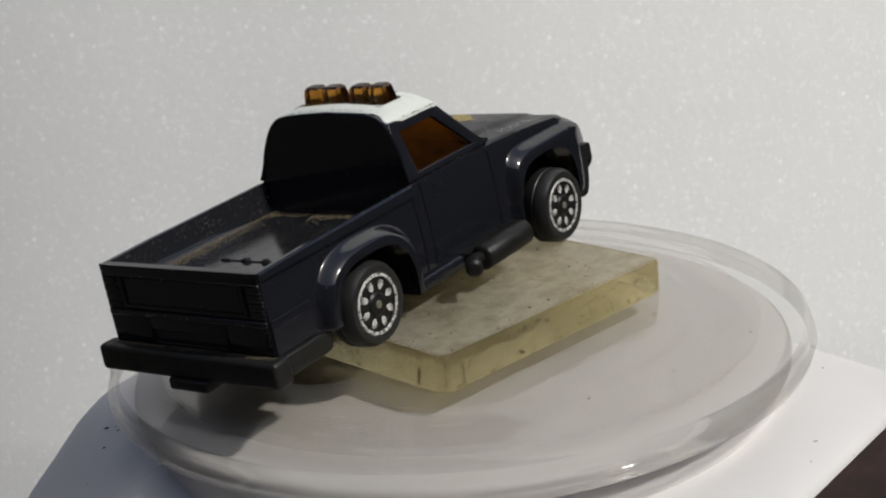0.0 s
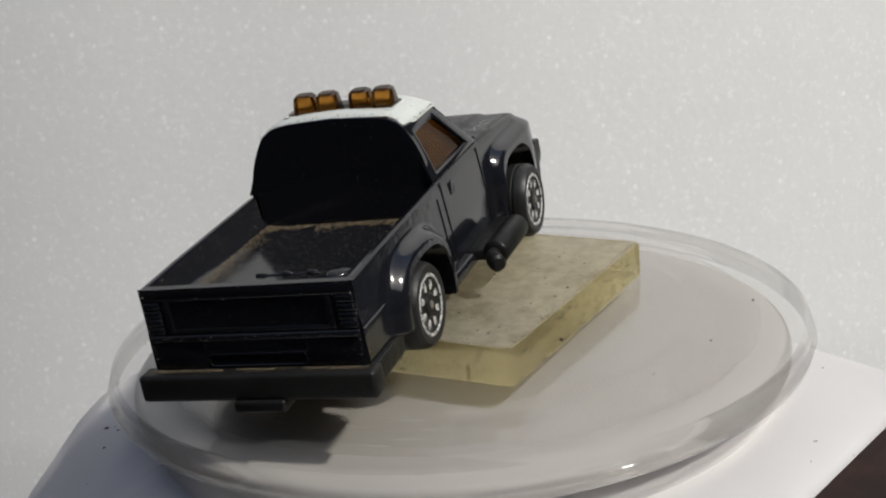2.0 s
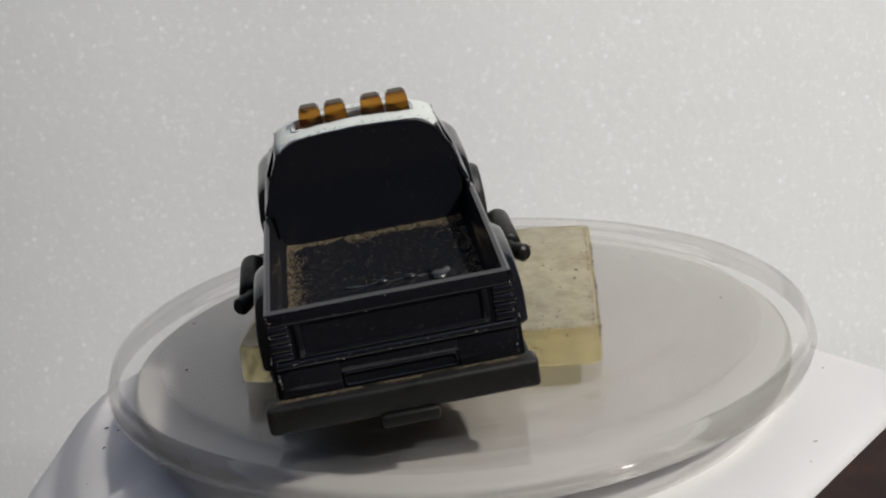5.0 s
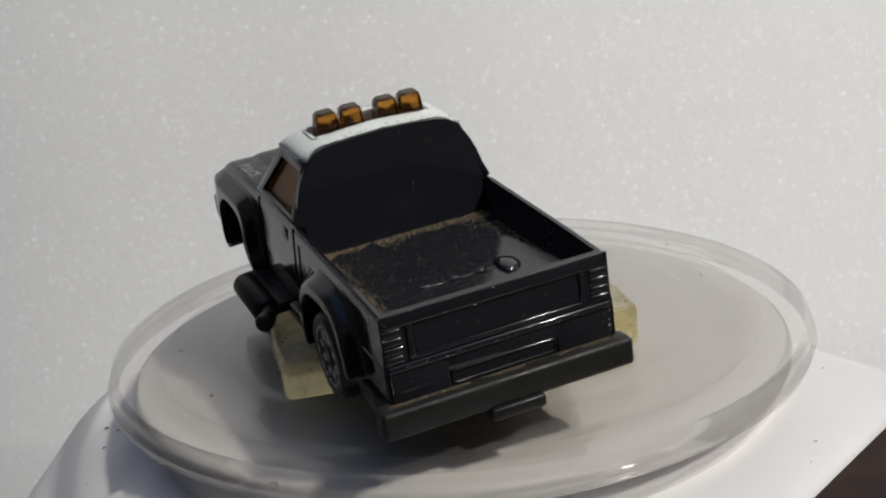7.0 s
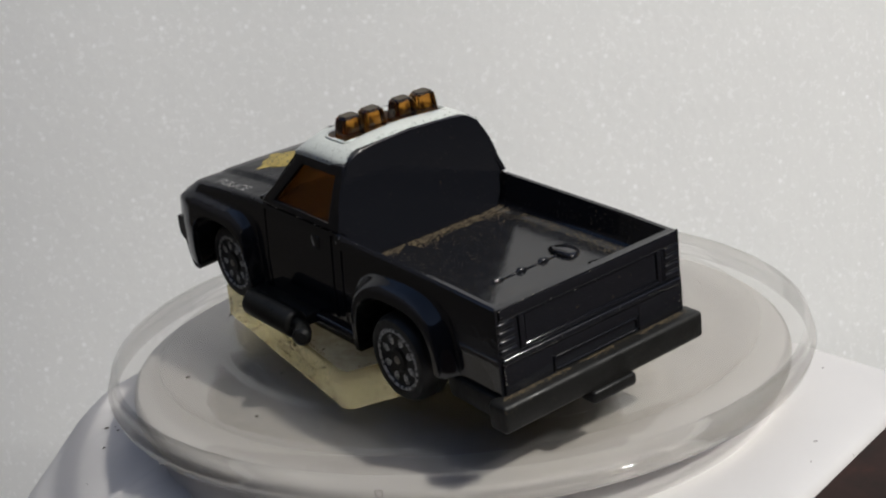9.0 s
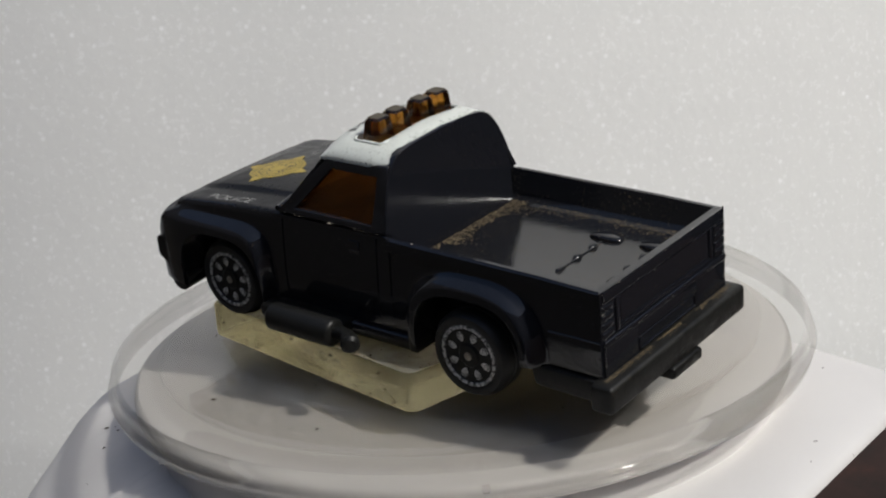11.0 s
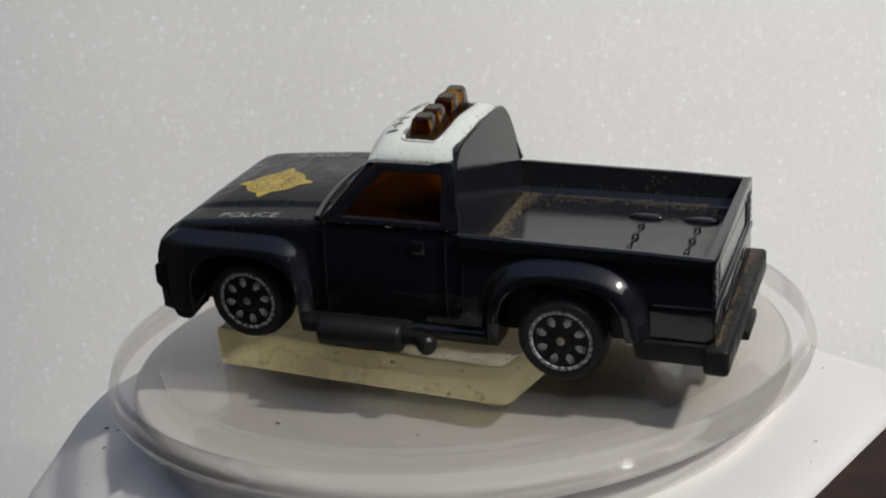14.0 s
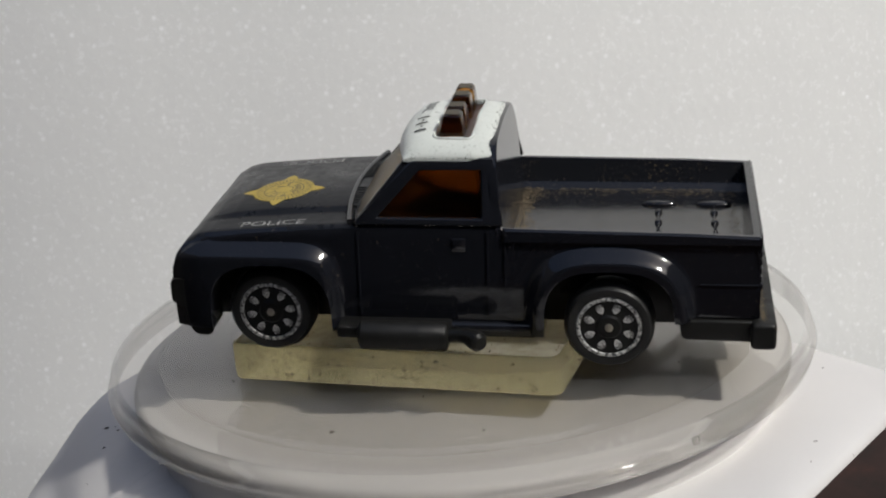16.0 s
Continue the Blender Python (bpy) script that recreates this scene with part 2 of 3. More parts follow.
# ---- setting ----
def build_setting():
    # white sheet: floor rising in a soft fold into an upright back
    bm = bmesh.new()
    prof = [(86, -330), (97, -120), (101.5, -62), (102, -58), (103, -52), (108, 0), (116, 60), (144, 260), (220, 820)]
    xs = [-420, -300, -220, -160, -120, -90, -60, -30, 0, 30, 60, 90, 120, 160, 220, 300, 420]
    grid_faces(bm, [[(x, y + (max(0.0, 0.0014 * x * x + 0.12 * x) if abs(x) < 500 else 220.0) , z) for y, z in prof] for x in xs])
    tagged(part("backdrop", bm, FOAM, smooth=60), "white foam sheet with glints painted as lighter dots, behind the turntable", "backdrop", kind="structure")
    bm = bmesh.new()
    slab(bm, [(-45, -900), (900, -900), (900, 52), (30, 52), (-45, 0)], -49, -46.2)
    tagged(part("table", bm, WOOD, smooth=0), "dark brown speckled wooden table top", "table", kind="structure")


    # unseen dark walls and floor, added to block sky light and reflections
    for name, x0, y0, x1, y1 in (("unseen_wall_south", -1300, -1300, 1300, -1240), ("unseen_wall_west", -1300, -1240, -1240, 1240), ("unseen_wall_east", 1240, -1240, 1300, 1240), ("unseen_wall_north", -1300, 1240, 1300, 1300)):
        bm = bmesh.new()
        box(bm, (x0, y0, -800), (x1, y1, 1100))
        tagged(part(name, bm, SURROUND, smooth=0), "unseen dark wall added to block sky light", "wall", kind="structure")
    bm = bmesh.new()
    slab(bm, [(-1240, -1240), (1240, -1240), (1240, 1240), (-1240, 1240)], -830, -800)
    tagged(part("floor", bm, SURROUND, smooth=0), "unseen dark floor added below the sky-blocking walls", "floor", kind="structure")


build_setting()


def lean(x, y):
    """How far the shell falls away on its sloping side."""
    d = max(0.0, -(x * 0.9 + y * 0.43) - 43)
    return 0.8 * (d * d / 12 if d < 6 else d - 3)


def build_base():
    base = thing("display_turntable", "white plastic display turntable with rounded edges", "turntable")
    outline = [(61.2, -13.2), (58.2, -17.4), (19.5, -64), (-30, -86), (-74, -70), (-71, -28), (-63.5, -3), (-60, 0.7), (-57.3, 4), (-54.5, 6.6), (-52.7, 10.5), (-46, 22), (-20, 46), (19, 46), (58.2, -9.0)]
    # soften the corners of the outline
    for _ in range(3):
        outline = [q for i, a in enumerate(outline) for b in [outline[(i + 1) % len(outline)]]
                   for q in ((a[0] * 0.93 + b[0] * 0.07, a[1] * 0.93 + b[1] * 0.07), (a[0] * 0.07 + b[0] * 0.93, a[1] * 0.07 + b[1] * 0.93))]
    cx, cy = 0.0, -12.0
    rows = []
    for inset, z in ((9.0, -15.0), (1.0, -11.6), (0.0, -11.1), (0.2, -10.5), (1.2, -10.05), (4.0, -9.9), (9.0, -9.9), (12.0, -9.9), (15.0, -9.9), (19.0, -9.9), (24.0, -9.9), (30.0, -9.9), (38.0, -9.9)):
        rows.append([(x + (cx - x) / math.hypot(cx - x, cy - y) * inset, y + (cy - y) / math.hypot(cx - x, cy - y) * inset, z) for x, y in outline])
    rows = [[(x, y, z - lean(x, y)) for x, y, z in row] for row in rows]
    bm = bmesh.new()
    vs = grid_faces(bm, rows, close_v=True)
    bm.faces.new(vs[0]), bm.faces.new(vs[-1])
    part("shell", bm, WHITE_BASE, base, smooth=50)
    bm = lathe([(0, -5.8), (41.5, -5.8), (43.0, -6.2), (43.7, -7.2), (43.9, -9.0), (43.9, -10.5), (43.9, -13), (0, -13.2)], 128)
    part("collar", bm, WHITE_BASE, base, smooth=50)
    bm = lathe([(0, -2.6), (30, -2.7), (33, -2.8), (33.6, -2.95), (40.6, -3.1), (41.4, -3.3), (44.6, -3.5), (45.3, -3.9), (45.5, -4.6), (45.5, -5.9), (0, -6.0)], 128)
    part("platform", bm, GREY_PLATFORM, base, "warm grey plastic platform under the plate", smooth=50)
    bm = lathe([(0, -15.5), (30, -15.5), (33, -46), (0, -46)], 48)
    part("foot", bm, WHITE_BASE, base, at=pose(0, -0.012, 0))
    rng = random.Random(4)
    pl, sz = [], []
    for _ in range(70):
        a, r = rng.uniform(0, 6.28), rng.uniform(48, 60)
        x, y = r * math.cos(a), r * math.sin(a) - 6
        if x * x + y * y > 47 ** 2 and -58 < x < 50:
            pl.append((x, y, -9.88 - lean(x, y))), sz.append(rng.choice([0.12, 0.15, 0.2, 0.3]))
    me = grains(rng, pl, sz, "dirt_specks")
    me.materials.append(DIRT)
    ob = tagged(new("dirt_specks", me), kind="stuff")
    ob.parent = base
    return base


build_base()

# ---- turning things ----
RATE = (7.288, -8.038, -2.121, 1.268, 0.378)


def turn(t):
    s = (t - 8) / 8
    return RATE[0] * t + RATE[1] * (s * s - 1) + RATE[2] * (s ** 3 - s) + RATE[3] * (s ** 4 - 1) + RATE[4] * (s ** 5 - s)


BLOCK_AT = pose(-0.00235, 0.00257, 0.0, 0, 0, 43.55)
TRUCK_AT = pose(-0.008696, 0.004732, 0.005292, -4.374, -3.127, 53.533)


NUB = 185.3


def build_plate():
    plate = thing("turntable_plate", "clear plastic turntable plate with a raised rim", "plate")
    # raised middle, lower ring and a gently rising shoulder with a thin down-turned edge
    upper = [(0, 0.48), (20, 0.48), (31.9, 0.48), (32.5, 0.4), (33.0, 0.12), (33.6, 0.02), (38, 0.0), (41.6, -0.05)]
    under = [(0, -0.55), (31.2, -0.55), (31.8, -0.7), (32.4, -1.0), (33.0, -1.05), (38, -1.05), (41.6, -1.1)]
    bm = lathe(upper, 160)
    lower = lathe(under, 160)
    me = bpy.data.meshes.new("lower_face")
    lower.to_mesh(me)
    lower.free()
    bm.from_mesh(me)
    part("disc", bm, CLEAR, plate)
    bm = lathe([(41.6, -0.05), (42.0, -0.2), (42.6, -0.42), (43.6, -0.55), (45.2, -0.6), (46.4, -0.55), (47.2, -0.5)], 160)
    part("shoulder", bm, CLEAR, plate)
    bm = lathe([(47.2, -0.5), (47.6, -0.45), (47.95, -0.6), (48.15, -0.95), (48.2, -1.6), (48.25, -2.3), (48.6, -2.5), (48.75, -2.8), (48.6, -3.1), (48.35, -3.2), (48.35, -3.9), (48.2, -4.2), (47.9, -4.2), (47.75, -3.9), (47.65, -2.4), (47.5, -1.5), (47.3, -1.0)], 200, closed=True)
    part("rim", bm, CLEAR_RIM, plate, "clear plastic rim with bright edges", smooth=80)
    bm = bmesh.new()
    box(bm, (-0.45, -0.25, -0.5), (0.45, 0.25, 0.5), 0.15, 2)
    part("moulding_nub", bm, CLEAR_RIM, plate, "small clear moulding nub on the rim", at=pose(0, 0, 0, 0, 0, NUB) @ pose(0.0484, 0, -0.0022, 0, 0, 90))
    rng = random.Random(7)
    bm = bmesh.new()
    for _ in range(26):
        a, r, d = rng.uniform(0, 6.28), rng.uniform(33.9, 41.2), rng.uniform(0.03, 0.16)
        tube(bm, [(r * math.cos(a + d * q), r * math.sin(a + d * q), 0.03) for q in (0, 0.33, 0.66, 1)], 0.016, 4)
    tagged(part("scratches", bm, CRUMBS, plate), "fine pale scratches in the plate", kind="stuff")
    pl = []
    for _ in range(130):
        a, r = rng.uniform(0, 6.28), 41 * math.sqrt(rng.random())
        pl.append((r * math.cos(a), r * math.sin(a), 0.49 if r < 31.9 else (0.41 if r < 32.5 else (0.13 if r < 33 else 0.03))))
    me = grains(rng, pl, [rng.choice([0.08, 0.1, 0.14, 0.25]) for _ in pl], "dirt_specks")
    me.materials.append(DIRT)
    ob = tagged(new("dirt_specks", me), kind="stuff")
    ob.parent = plate
    return plate


def build_block():
    block = thing("acrylic_block", "yellowed square clear acrylic block with dusty top", "block")
    hx, hy, top_z = 21.75, 22.9, 5.45
    out = rounded(-hx, -hy, hx, hy, 1.5, 8)
    bm = bmesh.new()
    rows = []
    for inset, z in ((0.5, 0.485), (0.12, 0.64), (0.0, 0.9), (0.0, top_z - 0.45), (0.12, top_z - 0.16), (0.42, top_z)):
        rows.append([(x * (hx - inset) / hx, y * (hy - inset) / hy, z) for x, y in out])
    vs = grid_faces(bm, rows, close_v=True)
    bm.faces.new(vs[0])
    top = bm.faces.new(vs[-1])
    top.material_index = 1
    part("slab", bm, [ACRYLIC, ACRYLIC_TOP], block, smooth=40)
    rng = random.Random(11)
    pl, sz = [], []
    for _ in range(170):
        pl.append((rng.uniform(-20.5, 20.5), rng.uniform(-21.7, 21.7), top_z + 0.01))
        sz.append(rng.choice([0.05, 0.07, 0.1, 0.13, 0.22]))
    grime = []
    for _ in range(2600):
        e, d, q = rng.randrange(4), abs(rng.gauss(0, 0.28)), rng.uniform(-21.5, 21.5)
        x, y = ((q, hy - 0.5 - d), (q, -hy + 0.5 + d), (hx - 0.5 - d, q), (-hx + 0.5 + d, q))[e]
        if noise.noise((x * 0.3, y * 0.3, 6.0)) > -0.2 and abs(x) < hx - 0.6 and abs(y) < hy - 0.6:
            grime.append((x, y, top_z + 0.005))
    me = grains(rng, grime, [rng.choice([0.03, 0.05, 0.07, 0.1]) for _ in grime], "edge_grime")
    me.materials.append(BROWN_GRIME)
    ob = tagged(new("edge_grime", me), "brown grime along the block's edges", kind="stuff")
    ob.parent = block
    for _ in range(500):
        e, d, q = rng.randrange(4), abs(rng.gauss(0, 0.5)), rng.uniform(-21, 21)
        x, y = ((q, 22.4 - d), (q, -22.4 + d), (21.2 - d, q), (-21.2 + d, q))[e]
        if noise.noise((x * 0.25, y * 0.25, 2.0)) > 0.0:
            pl.append((x, y, top_z + 0.01)), sz.append(rng.uniform(0.03, 0.08))
    for _ in range(800):
        q, z, e = rng.uniform(-20, 20), rng.uniform(0.95, 4.9), rng.randrange(4)
        pl.append(((q, hy + 0.02), (q, -hy - 0.02), (hx + 0.02, q), (-hx - 0.02, q))[e] + (z,)), sz.append(rng.choice([0.045, 0.06, 0.08, 0.1, 0.14, 0.24]))
    me = grains(rng, pl, sz, "dirt_specks")
    me.materials.append(DIRT)
    ob = tagged(new("dirt_specks", me), kind="stuff")
    ob.parent = block
    pl = [(rng.gauss(-4, 8), rng.gauss(-9, 7), top_z + 0.01) for _ in range(260)]
    pl = [q for q in pl if abs(q[0]) < 20.5 and abs(q[1]) < 20.5]
    me = grains(rng, pl, [rng.choice([0.03, 0.04, 0.06, 0.1]) for _ in pl], "pale_crumbs")
    me.materials.append(CRUMBS)
    ob = tagged(new("pale_crumbs", me), "pale crumbs and scratches on the top", kind="stuff")
    ob.parent = block
    bm = bmesh.new()
    tube(bm, [(-9 + k * 0.9, hy + 0.04, 3.0 + 0.8 * math.sin(k * 0.55) + 0.35 * math.sin(k * 1.3)) for k in range(22)], 0.022, 5)
    part("hair_fibre", bm, DIRT, block, "thin dark hair stuck to the side")
    return block


# ---- toy truck: x forward, y to its left, z up, millimetres ----
def lerp(table, x):
    for (x0, y0), (x1, y1) in zip(table, table[1:]):
        if x0 <= x <= x1:
            return y0 + (y1 - y0) * (x - x0) / (x1 - x0)
    return table[0][1] if x < table[0][0] else table[-1][1]


ARCHES = ((20.4, 4.8, 7.6), (-21.0, 4.8, 7.7))
SHOULDER = [(-40, 15.65), (-30, 16.0), (-8.3, 16.3), (-8.0, 16.5), (9.3, 16.4), (16.6, 16.05), (24, 15.5), (28, 15.1), (29.6, 14.75), (31.2, 13.8), (32.2, 12.6), (32.8, 11.2)]
CROWN = [(-8.2, 16.7), (8, 17.2), (10, 17.2), (20, 16.75), (26, 16.1), (28.6, 15.5), (29.8, 14.95), (31.2, 13.95), (32.2, 12.7), (32.8, 11.3)]


def bottom(u):
    w = 3.1 if u > -26 else 5.25
    for cu, cw, r in ARCHES:
        d = abs(u - cu) / r
        if d < 1:
            w = max(w, cw + 6.9 * (1 - d ** 2.8) ** (1 / 2.8))
    return w


def ease(x):
    x = min(1.0, max(0.0, x))
    return x * x * (3 - 2 * x)


def side(u, w):
    """Half width of the body: slab sides with swollen wheel arches."""
    v = 13.9 - max(0.0, w - 9.0) * 0.085 - max(0.0, 5.0 - w) * 0.04
    h = max(0.0, w - 4.8)
    q = (abs(u + 21.0) / 10.3) ** 2.8 + (h / 9.5) ** 2.8
    v += 1.85 * ease((1.0 - q) / 0.42)
    q = (max(0.0, 20.4 - u) / 8.9) ** 4.5 + (h / 9.5) ** 4.5
    v += 1.75 * ease((1.0 - q) / 0.62) if u > 0 else 0.0
    if u > 27:
        v -= 0.036 * (u - 27) ** 2
    if u < -8.4 and w >= 14.65:
        v += 0.32
    return v


def hood(u, v):
    s, c = lerp(SHOULDER, u), lerp(CROWN, u)
    a = abs(v)
    k = min(1.0, max(0.0, (a - 7.9) / 1.1))
    k = k * k * (3 - 2 * k)
    return (c - (a / 8) ** 2 * 0.08) * (1 - k) + (s + 0.12) * k


def build_body(truck):
    us = list(np.arange(32.8, -38.4, -0.3)) + [-7.55, -7.65, -37.5, -37.6, -38.4, 10.0]
    for cu, cw, r in ARCHES:
        us += [cu + s * (r + e) for s in (-1, 1) for e in (-0.02, -0.15, 0.03)]
    us = sorted(set(round(float(u), 3) for u in us), reverse=True)
    rows = []
    for u in us:
        wb, sh = bottom(u), lerp(SHOULDER, u)
        cap = max(wb, min(14.3, sh - 1.1))
        levels = [wb + (cap - wb) * k / 22 for k in range(23)] + [min(max(w, cap), max(cap, sh - 0.75)) for w in (14.5, 14.64, 14.72, 15.1)]
        half = [(11.2, wb), (side(u, wb) - 0.25, wb), (side(u, wb) - 0.05, wb + 0.12)]
        half += [(side(u, w), w) for w in levels[1:]]
        v1 = side(u, sh)
        bed = -37.55 < u < -7.6
        if u < -7.6:
            half += [(v1, sh - 0.25), (v1 - 0.3, sh)]
        else:
            half += [(v1 - 0.12, sh - 0.3), (v1 - 0.5, sh)]
        if bed:
            half += [(12.85, sh - 0.02), (12.65, sh - 0.3), (12.2, 13.2), (11.4, 12.35), (9.8, 12.1), (0.0, 12.1)]
        elif u <= -7.6:
            half += [(v, sh) for v in (12.3, 12.0, 9.0, 7.6, 4.0, 0.0)]
        else:
            k = v1 / 13.3
            half += [(v * k, hood(u, v)) for v in (12.2, 9.1, 8.7, 8.3, 7.9, 0.0)]
        rows.append([(u, v, w) for v, w in half] + [(u, -v, w) for v, w in reversed(half[:-1])])
    bm = bmesh.new()
    vs = grid_faces(bm, rows)
    bm.faces.new(vs[0]), bm.faces.new(vs[-1])
    # the bed well and the rubbed hood carry their own finish
    for f in bm.faces:
        c = f.calc_center_median()
        if -37.55 < c.x < -7.6 and abs(c.y) < 12.5 and c.z < 15.4:
            f.material_index = 1
        elif c.x > 9.0 and c.z > hood(c.x, c.y) - 0.35 and abs(c.y) < 13.0:
            f.material_index = 2
    return part("body", bm, [NAVY, BED_DUSTY, HOOD_DULL], truck, "dark navy enamel pickup body with dust in the bed", smooth=38)


def cab_v(w):
    return 13.25 - (w - 16.9) * 0.385


def frame_panel(outer, inner, put, thick):
    """A flat frame with an opening: corner lists in 2D, put() places them at a depth."""
    bm = bmesh.new()
    n = len(outer)
    a = [[bm.verts.new(put(x, y, d)) for x, y in ring] for d in (0.0, thick) for ring in (outer, inner)]
    for i in range(n):
        j = (i + 1) % n
        bm.faces.new((a[0][i], a[0][j], a[1][j], a[1][i])), bm.faces.new((a[2][i], a[2][j], a[3][j], a[3][i]))
        bm.faces.new((a[1][i], a[1][j], a[3][j], a[3][i])), bm.faces.new((a[0][i], a[0][j], a[2][j], a[2][i]))
    bmesh.ops.recalc_face_normals(bm, faces=bm.faces)
    bmesh.ops.bevel(bm, geom=[e for e in bm.edges if e.calc_face_angle(0) > 0.6], offset=0.16, segments=2, profile=0.5, affect="EDGES")
    return bm


RISE = [(-7.35, 1.1), (-7.25, 1.45), (-6.9, 1.8), (-6.2, 2.05), (-3, 2.2), (0.2, 2.25), (1.6, 2.25), (2.6, 2.1), (3.6, 1.75), (4.4, 1.35), (5.0, 0.75), (5.4, 0.0)]


def roof_w(u, v):
    return 24.0 + lerp(RISE, u) * 1.08 * max(0.0, 1 - (abs(v) / 10.6) ** 3.0) ** 0.62


def roof_u(u, v):
    """The roof's front edge bows forward in the middle."""
    return u - (0.0155 * v * v * max(0.0, min(1.0, u / 5.4)) if u > 0 else 0.0)


def build_cab(truck):
    outer = [(9.9, 16.6), (2.5, 24.1), (-7.1, 24.1), (-8.4, 16.6)]
    inner = [(6.9, 17.3), (1.7, 22.7), (-5.7, 22.7), (-5.9, 17.3)]
    for sgn in (1, -1):
        bm = frame_panel(outer, inner, lambda x, w, d: (x, sgn * (cab_v(w) - d), w), 0.8)
        part("door_frame", bm, NAVY, truck)
        bm = bmesh.new()
        rows = [[(x, sgn * (cab_v(w) - 0.75 - d), w) for x, w in ((7.2, 17.0), (1.5, 23.0), (-6.0, 23.0), (-6.2, 17.0))] for d in (0.0, 0.5)]
        vs = grid_faces(bm, rows, close_v=True)
        bm.faces.new(vs[0]), bm.faces.new(vs[1])
        part("side_window", bm, AMBER_WINDOW, truck, "amber clear plastic window", smooth=0)
    # windscreen: slopes from the cowl to the roof
    def screen(v, k, d):
        return (9.9 - 6.9 * k - d * 0.7 + 1.5 * (1 - (v / 13.2) ** 2), v, 16.5 + 7.4 * k - d * 0.7)
    bm = frame_panel([(13.2, 0), (10.35, 1), (5.2, 1), (0, 1), (-5.2, 1), (-10.35, 1), (-13.2, 0), (-6.6, 0), (0, 0), (6.6, 0)], [(12.4, 0.06), (9.9, 0.96), (4.9, 0.96), (0, 0.96), (-4.9, 0.96), (-9.9, 0.96), (-12.4, 0.06), (-6.2, 0.06), (0, 0.06), (6.2, 0.06)], screen, 0.7)
    part("windscreen_frame", bm, NAVY, truck)
    bm = bmesh.new()
    vs = grid_faces(bm, [[screen(v, k, d) for v, k in ((12.5, 0.05), (10.0, 0.97), (4.9, 0.97), (0, 0.97), (-4.9, 0.97), (-10.0, 0.97), (-12.5, 0.05), (-6.2, 0.05), (0, 0.05), (6.2, 0.05))] for d in (0.3, 0.8)], close_v=True)
    bm.faces.new(vs[0]), bm.faces.new(vs[1])
    part("windscreen", bm, DUSTY_SCREEN, truck, "amber clear plastic windscreen", smooth=0)
    bm = bmesh.new()
    tube(bm, [(10.15 + 1.5 * (1 - (v / 13.2) ** 2), v, 16.75 + 0.35 * (1 - (v / 13.2) ** 2)) for v in np.linspace(12.9, -12.9, 17)], 0.38, 10)
    part("cowl_lip", bm, NAVY, truck, smooth=60)
    # back wall with rounded upper corners
    out = [(12.0, 11.8), (12.2, 16.2), (12.95, 16.4), (12.9, 17.2), (12.7, 18.2), (12.42, 19.3), (12.1, 20.4), (11.65, 21.5), (11.15, 22.5), (10.65, 23.35), (10.1, 24.1), (9.45, 24.7), (8.7, 25.15), (7.8, 25.45), (6.2, 25.65)]
    out += [(4.0, 25.8), (0.0, 25.95)]
    out = out + [(-v, w) for v, w in reversed(out[:-1])]
    bm = bmesh.new()
    rows = [[(-8.6 + d + max(0.0, w - 12.0) * 0.09, v * (1 - 0.004 * d), w) for v, w in out] for d in (1.0, 0.12, 0.0)]
    rows[2] = [(x, v * 0.985, w - 0.12 if w > 17 else w) for x, v, w in rows[2]]
    vs = grid_faces(bm, rows, close_v=True)
    bm.faces.new(vs[0]), bm.faces.new(vs[-1])
    part("back_wall", bm, NAVY, truck, smooth=20)
    # white roof, with a slot for the lights
    bm = bmesh.new()
    us = [-7.35, -7.25, -6.9, -6.2, -5.2, -4.2, -3.2, -1.4, 0.2, 0.9, 1.6, 2.3, 3.0, 3.6, 4.2, 4.7, 5.1, 5.4]
    fr = [1.0, 0.985, 0.96, 0.92, 0.86, 0.79, 0.715, 0.6, 0.45, 0.3, 0.12, 0.0]
    rows = []
    for u in us:
        k = 1 - 0.055 * ease((-4.5 - u) / 2.6)
        half = [(10.62 * k, 23.65 + 0.12 * noise.noise((u * 2.3, 4.0, 1.0)))] + [(10.6 * f * k, roof_w(u, 10.6 * f)) for f in fr]
        rows.append([(roof_u(u, v), v, w) for v, w in half] + [(roof_u(u, v), -v, w) for v, w in reversed(half[:-1])])
    vs = grid_faces(bm, rows)
    gone = [f for f in bm.faces if -4.2 < f.calc_center_median().x < 0.2 and abs(f.calc_center_median().y) < 7.7]
    bmesh.ops.delete(bm, geom=gone, context="FACES")
    edge = [e for e in bm.edges if e.is_boundary and all(abs(v.co.y) < 7.9 and -4.3 < v.co.x < 0.3 for v in e.verts)]
    ret = bmesh.ops.extrude_edge_only(bm, edges=edge)
    for v in ret["geom"]:
        if isinstance(v, bmesh.types.BMVert):
            v.co.z = 24.6
    bmesh.ops.bevel(bm, geom=[e for e in edge if e.is_valid], offset=0.25, segments=2, profile=0.5, affect="EDGES")
    part("roof", bm, WHITE_PAINT, truck, "white painted roof, chipped and dirty", smooth=45)
    rng = random.Random(21)
    pl, sz = [], []
    for _ in range(220):
        if rng.random() < 0.55:
            u = rng.uniform(-7.2, 3.2)
            pl.append((u, rng.choice([-1, 1]) * 10.58, 24.0 + abs(rng.gauss(0, 0.12))))
        else:
            v = rng.uniform(-9.5, 9.5)
            u = -7.0 + abs(rng.gauss(0, 0.35))
            pl.append((u, v, roof_w(u, v) + 0.0))
        sz.append(rng.choice([0.04, 0.05, 0.07, 0.12]))
    me = grains(rng, pl, sz, "paint_chips")
    me.materials.append(PRINT_BLACK)
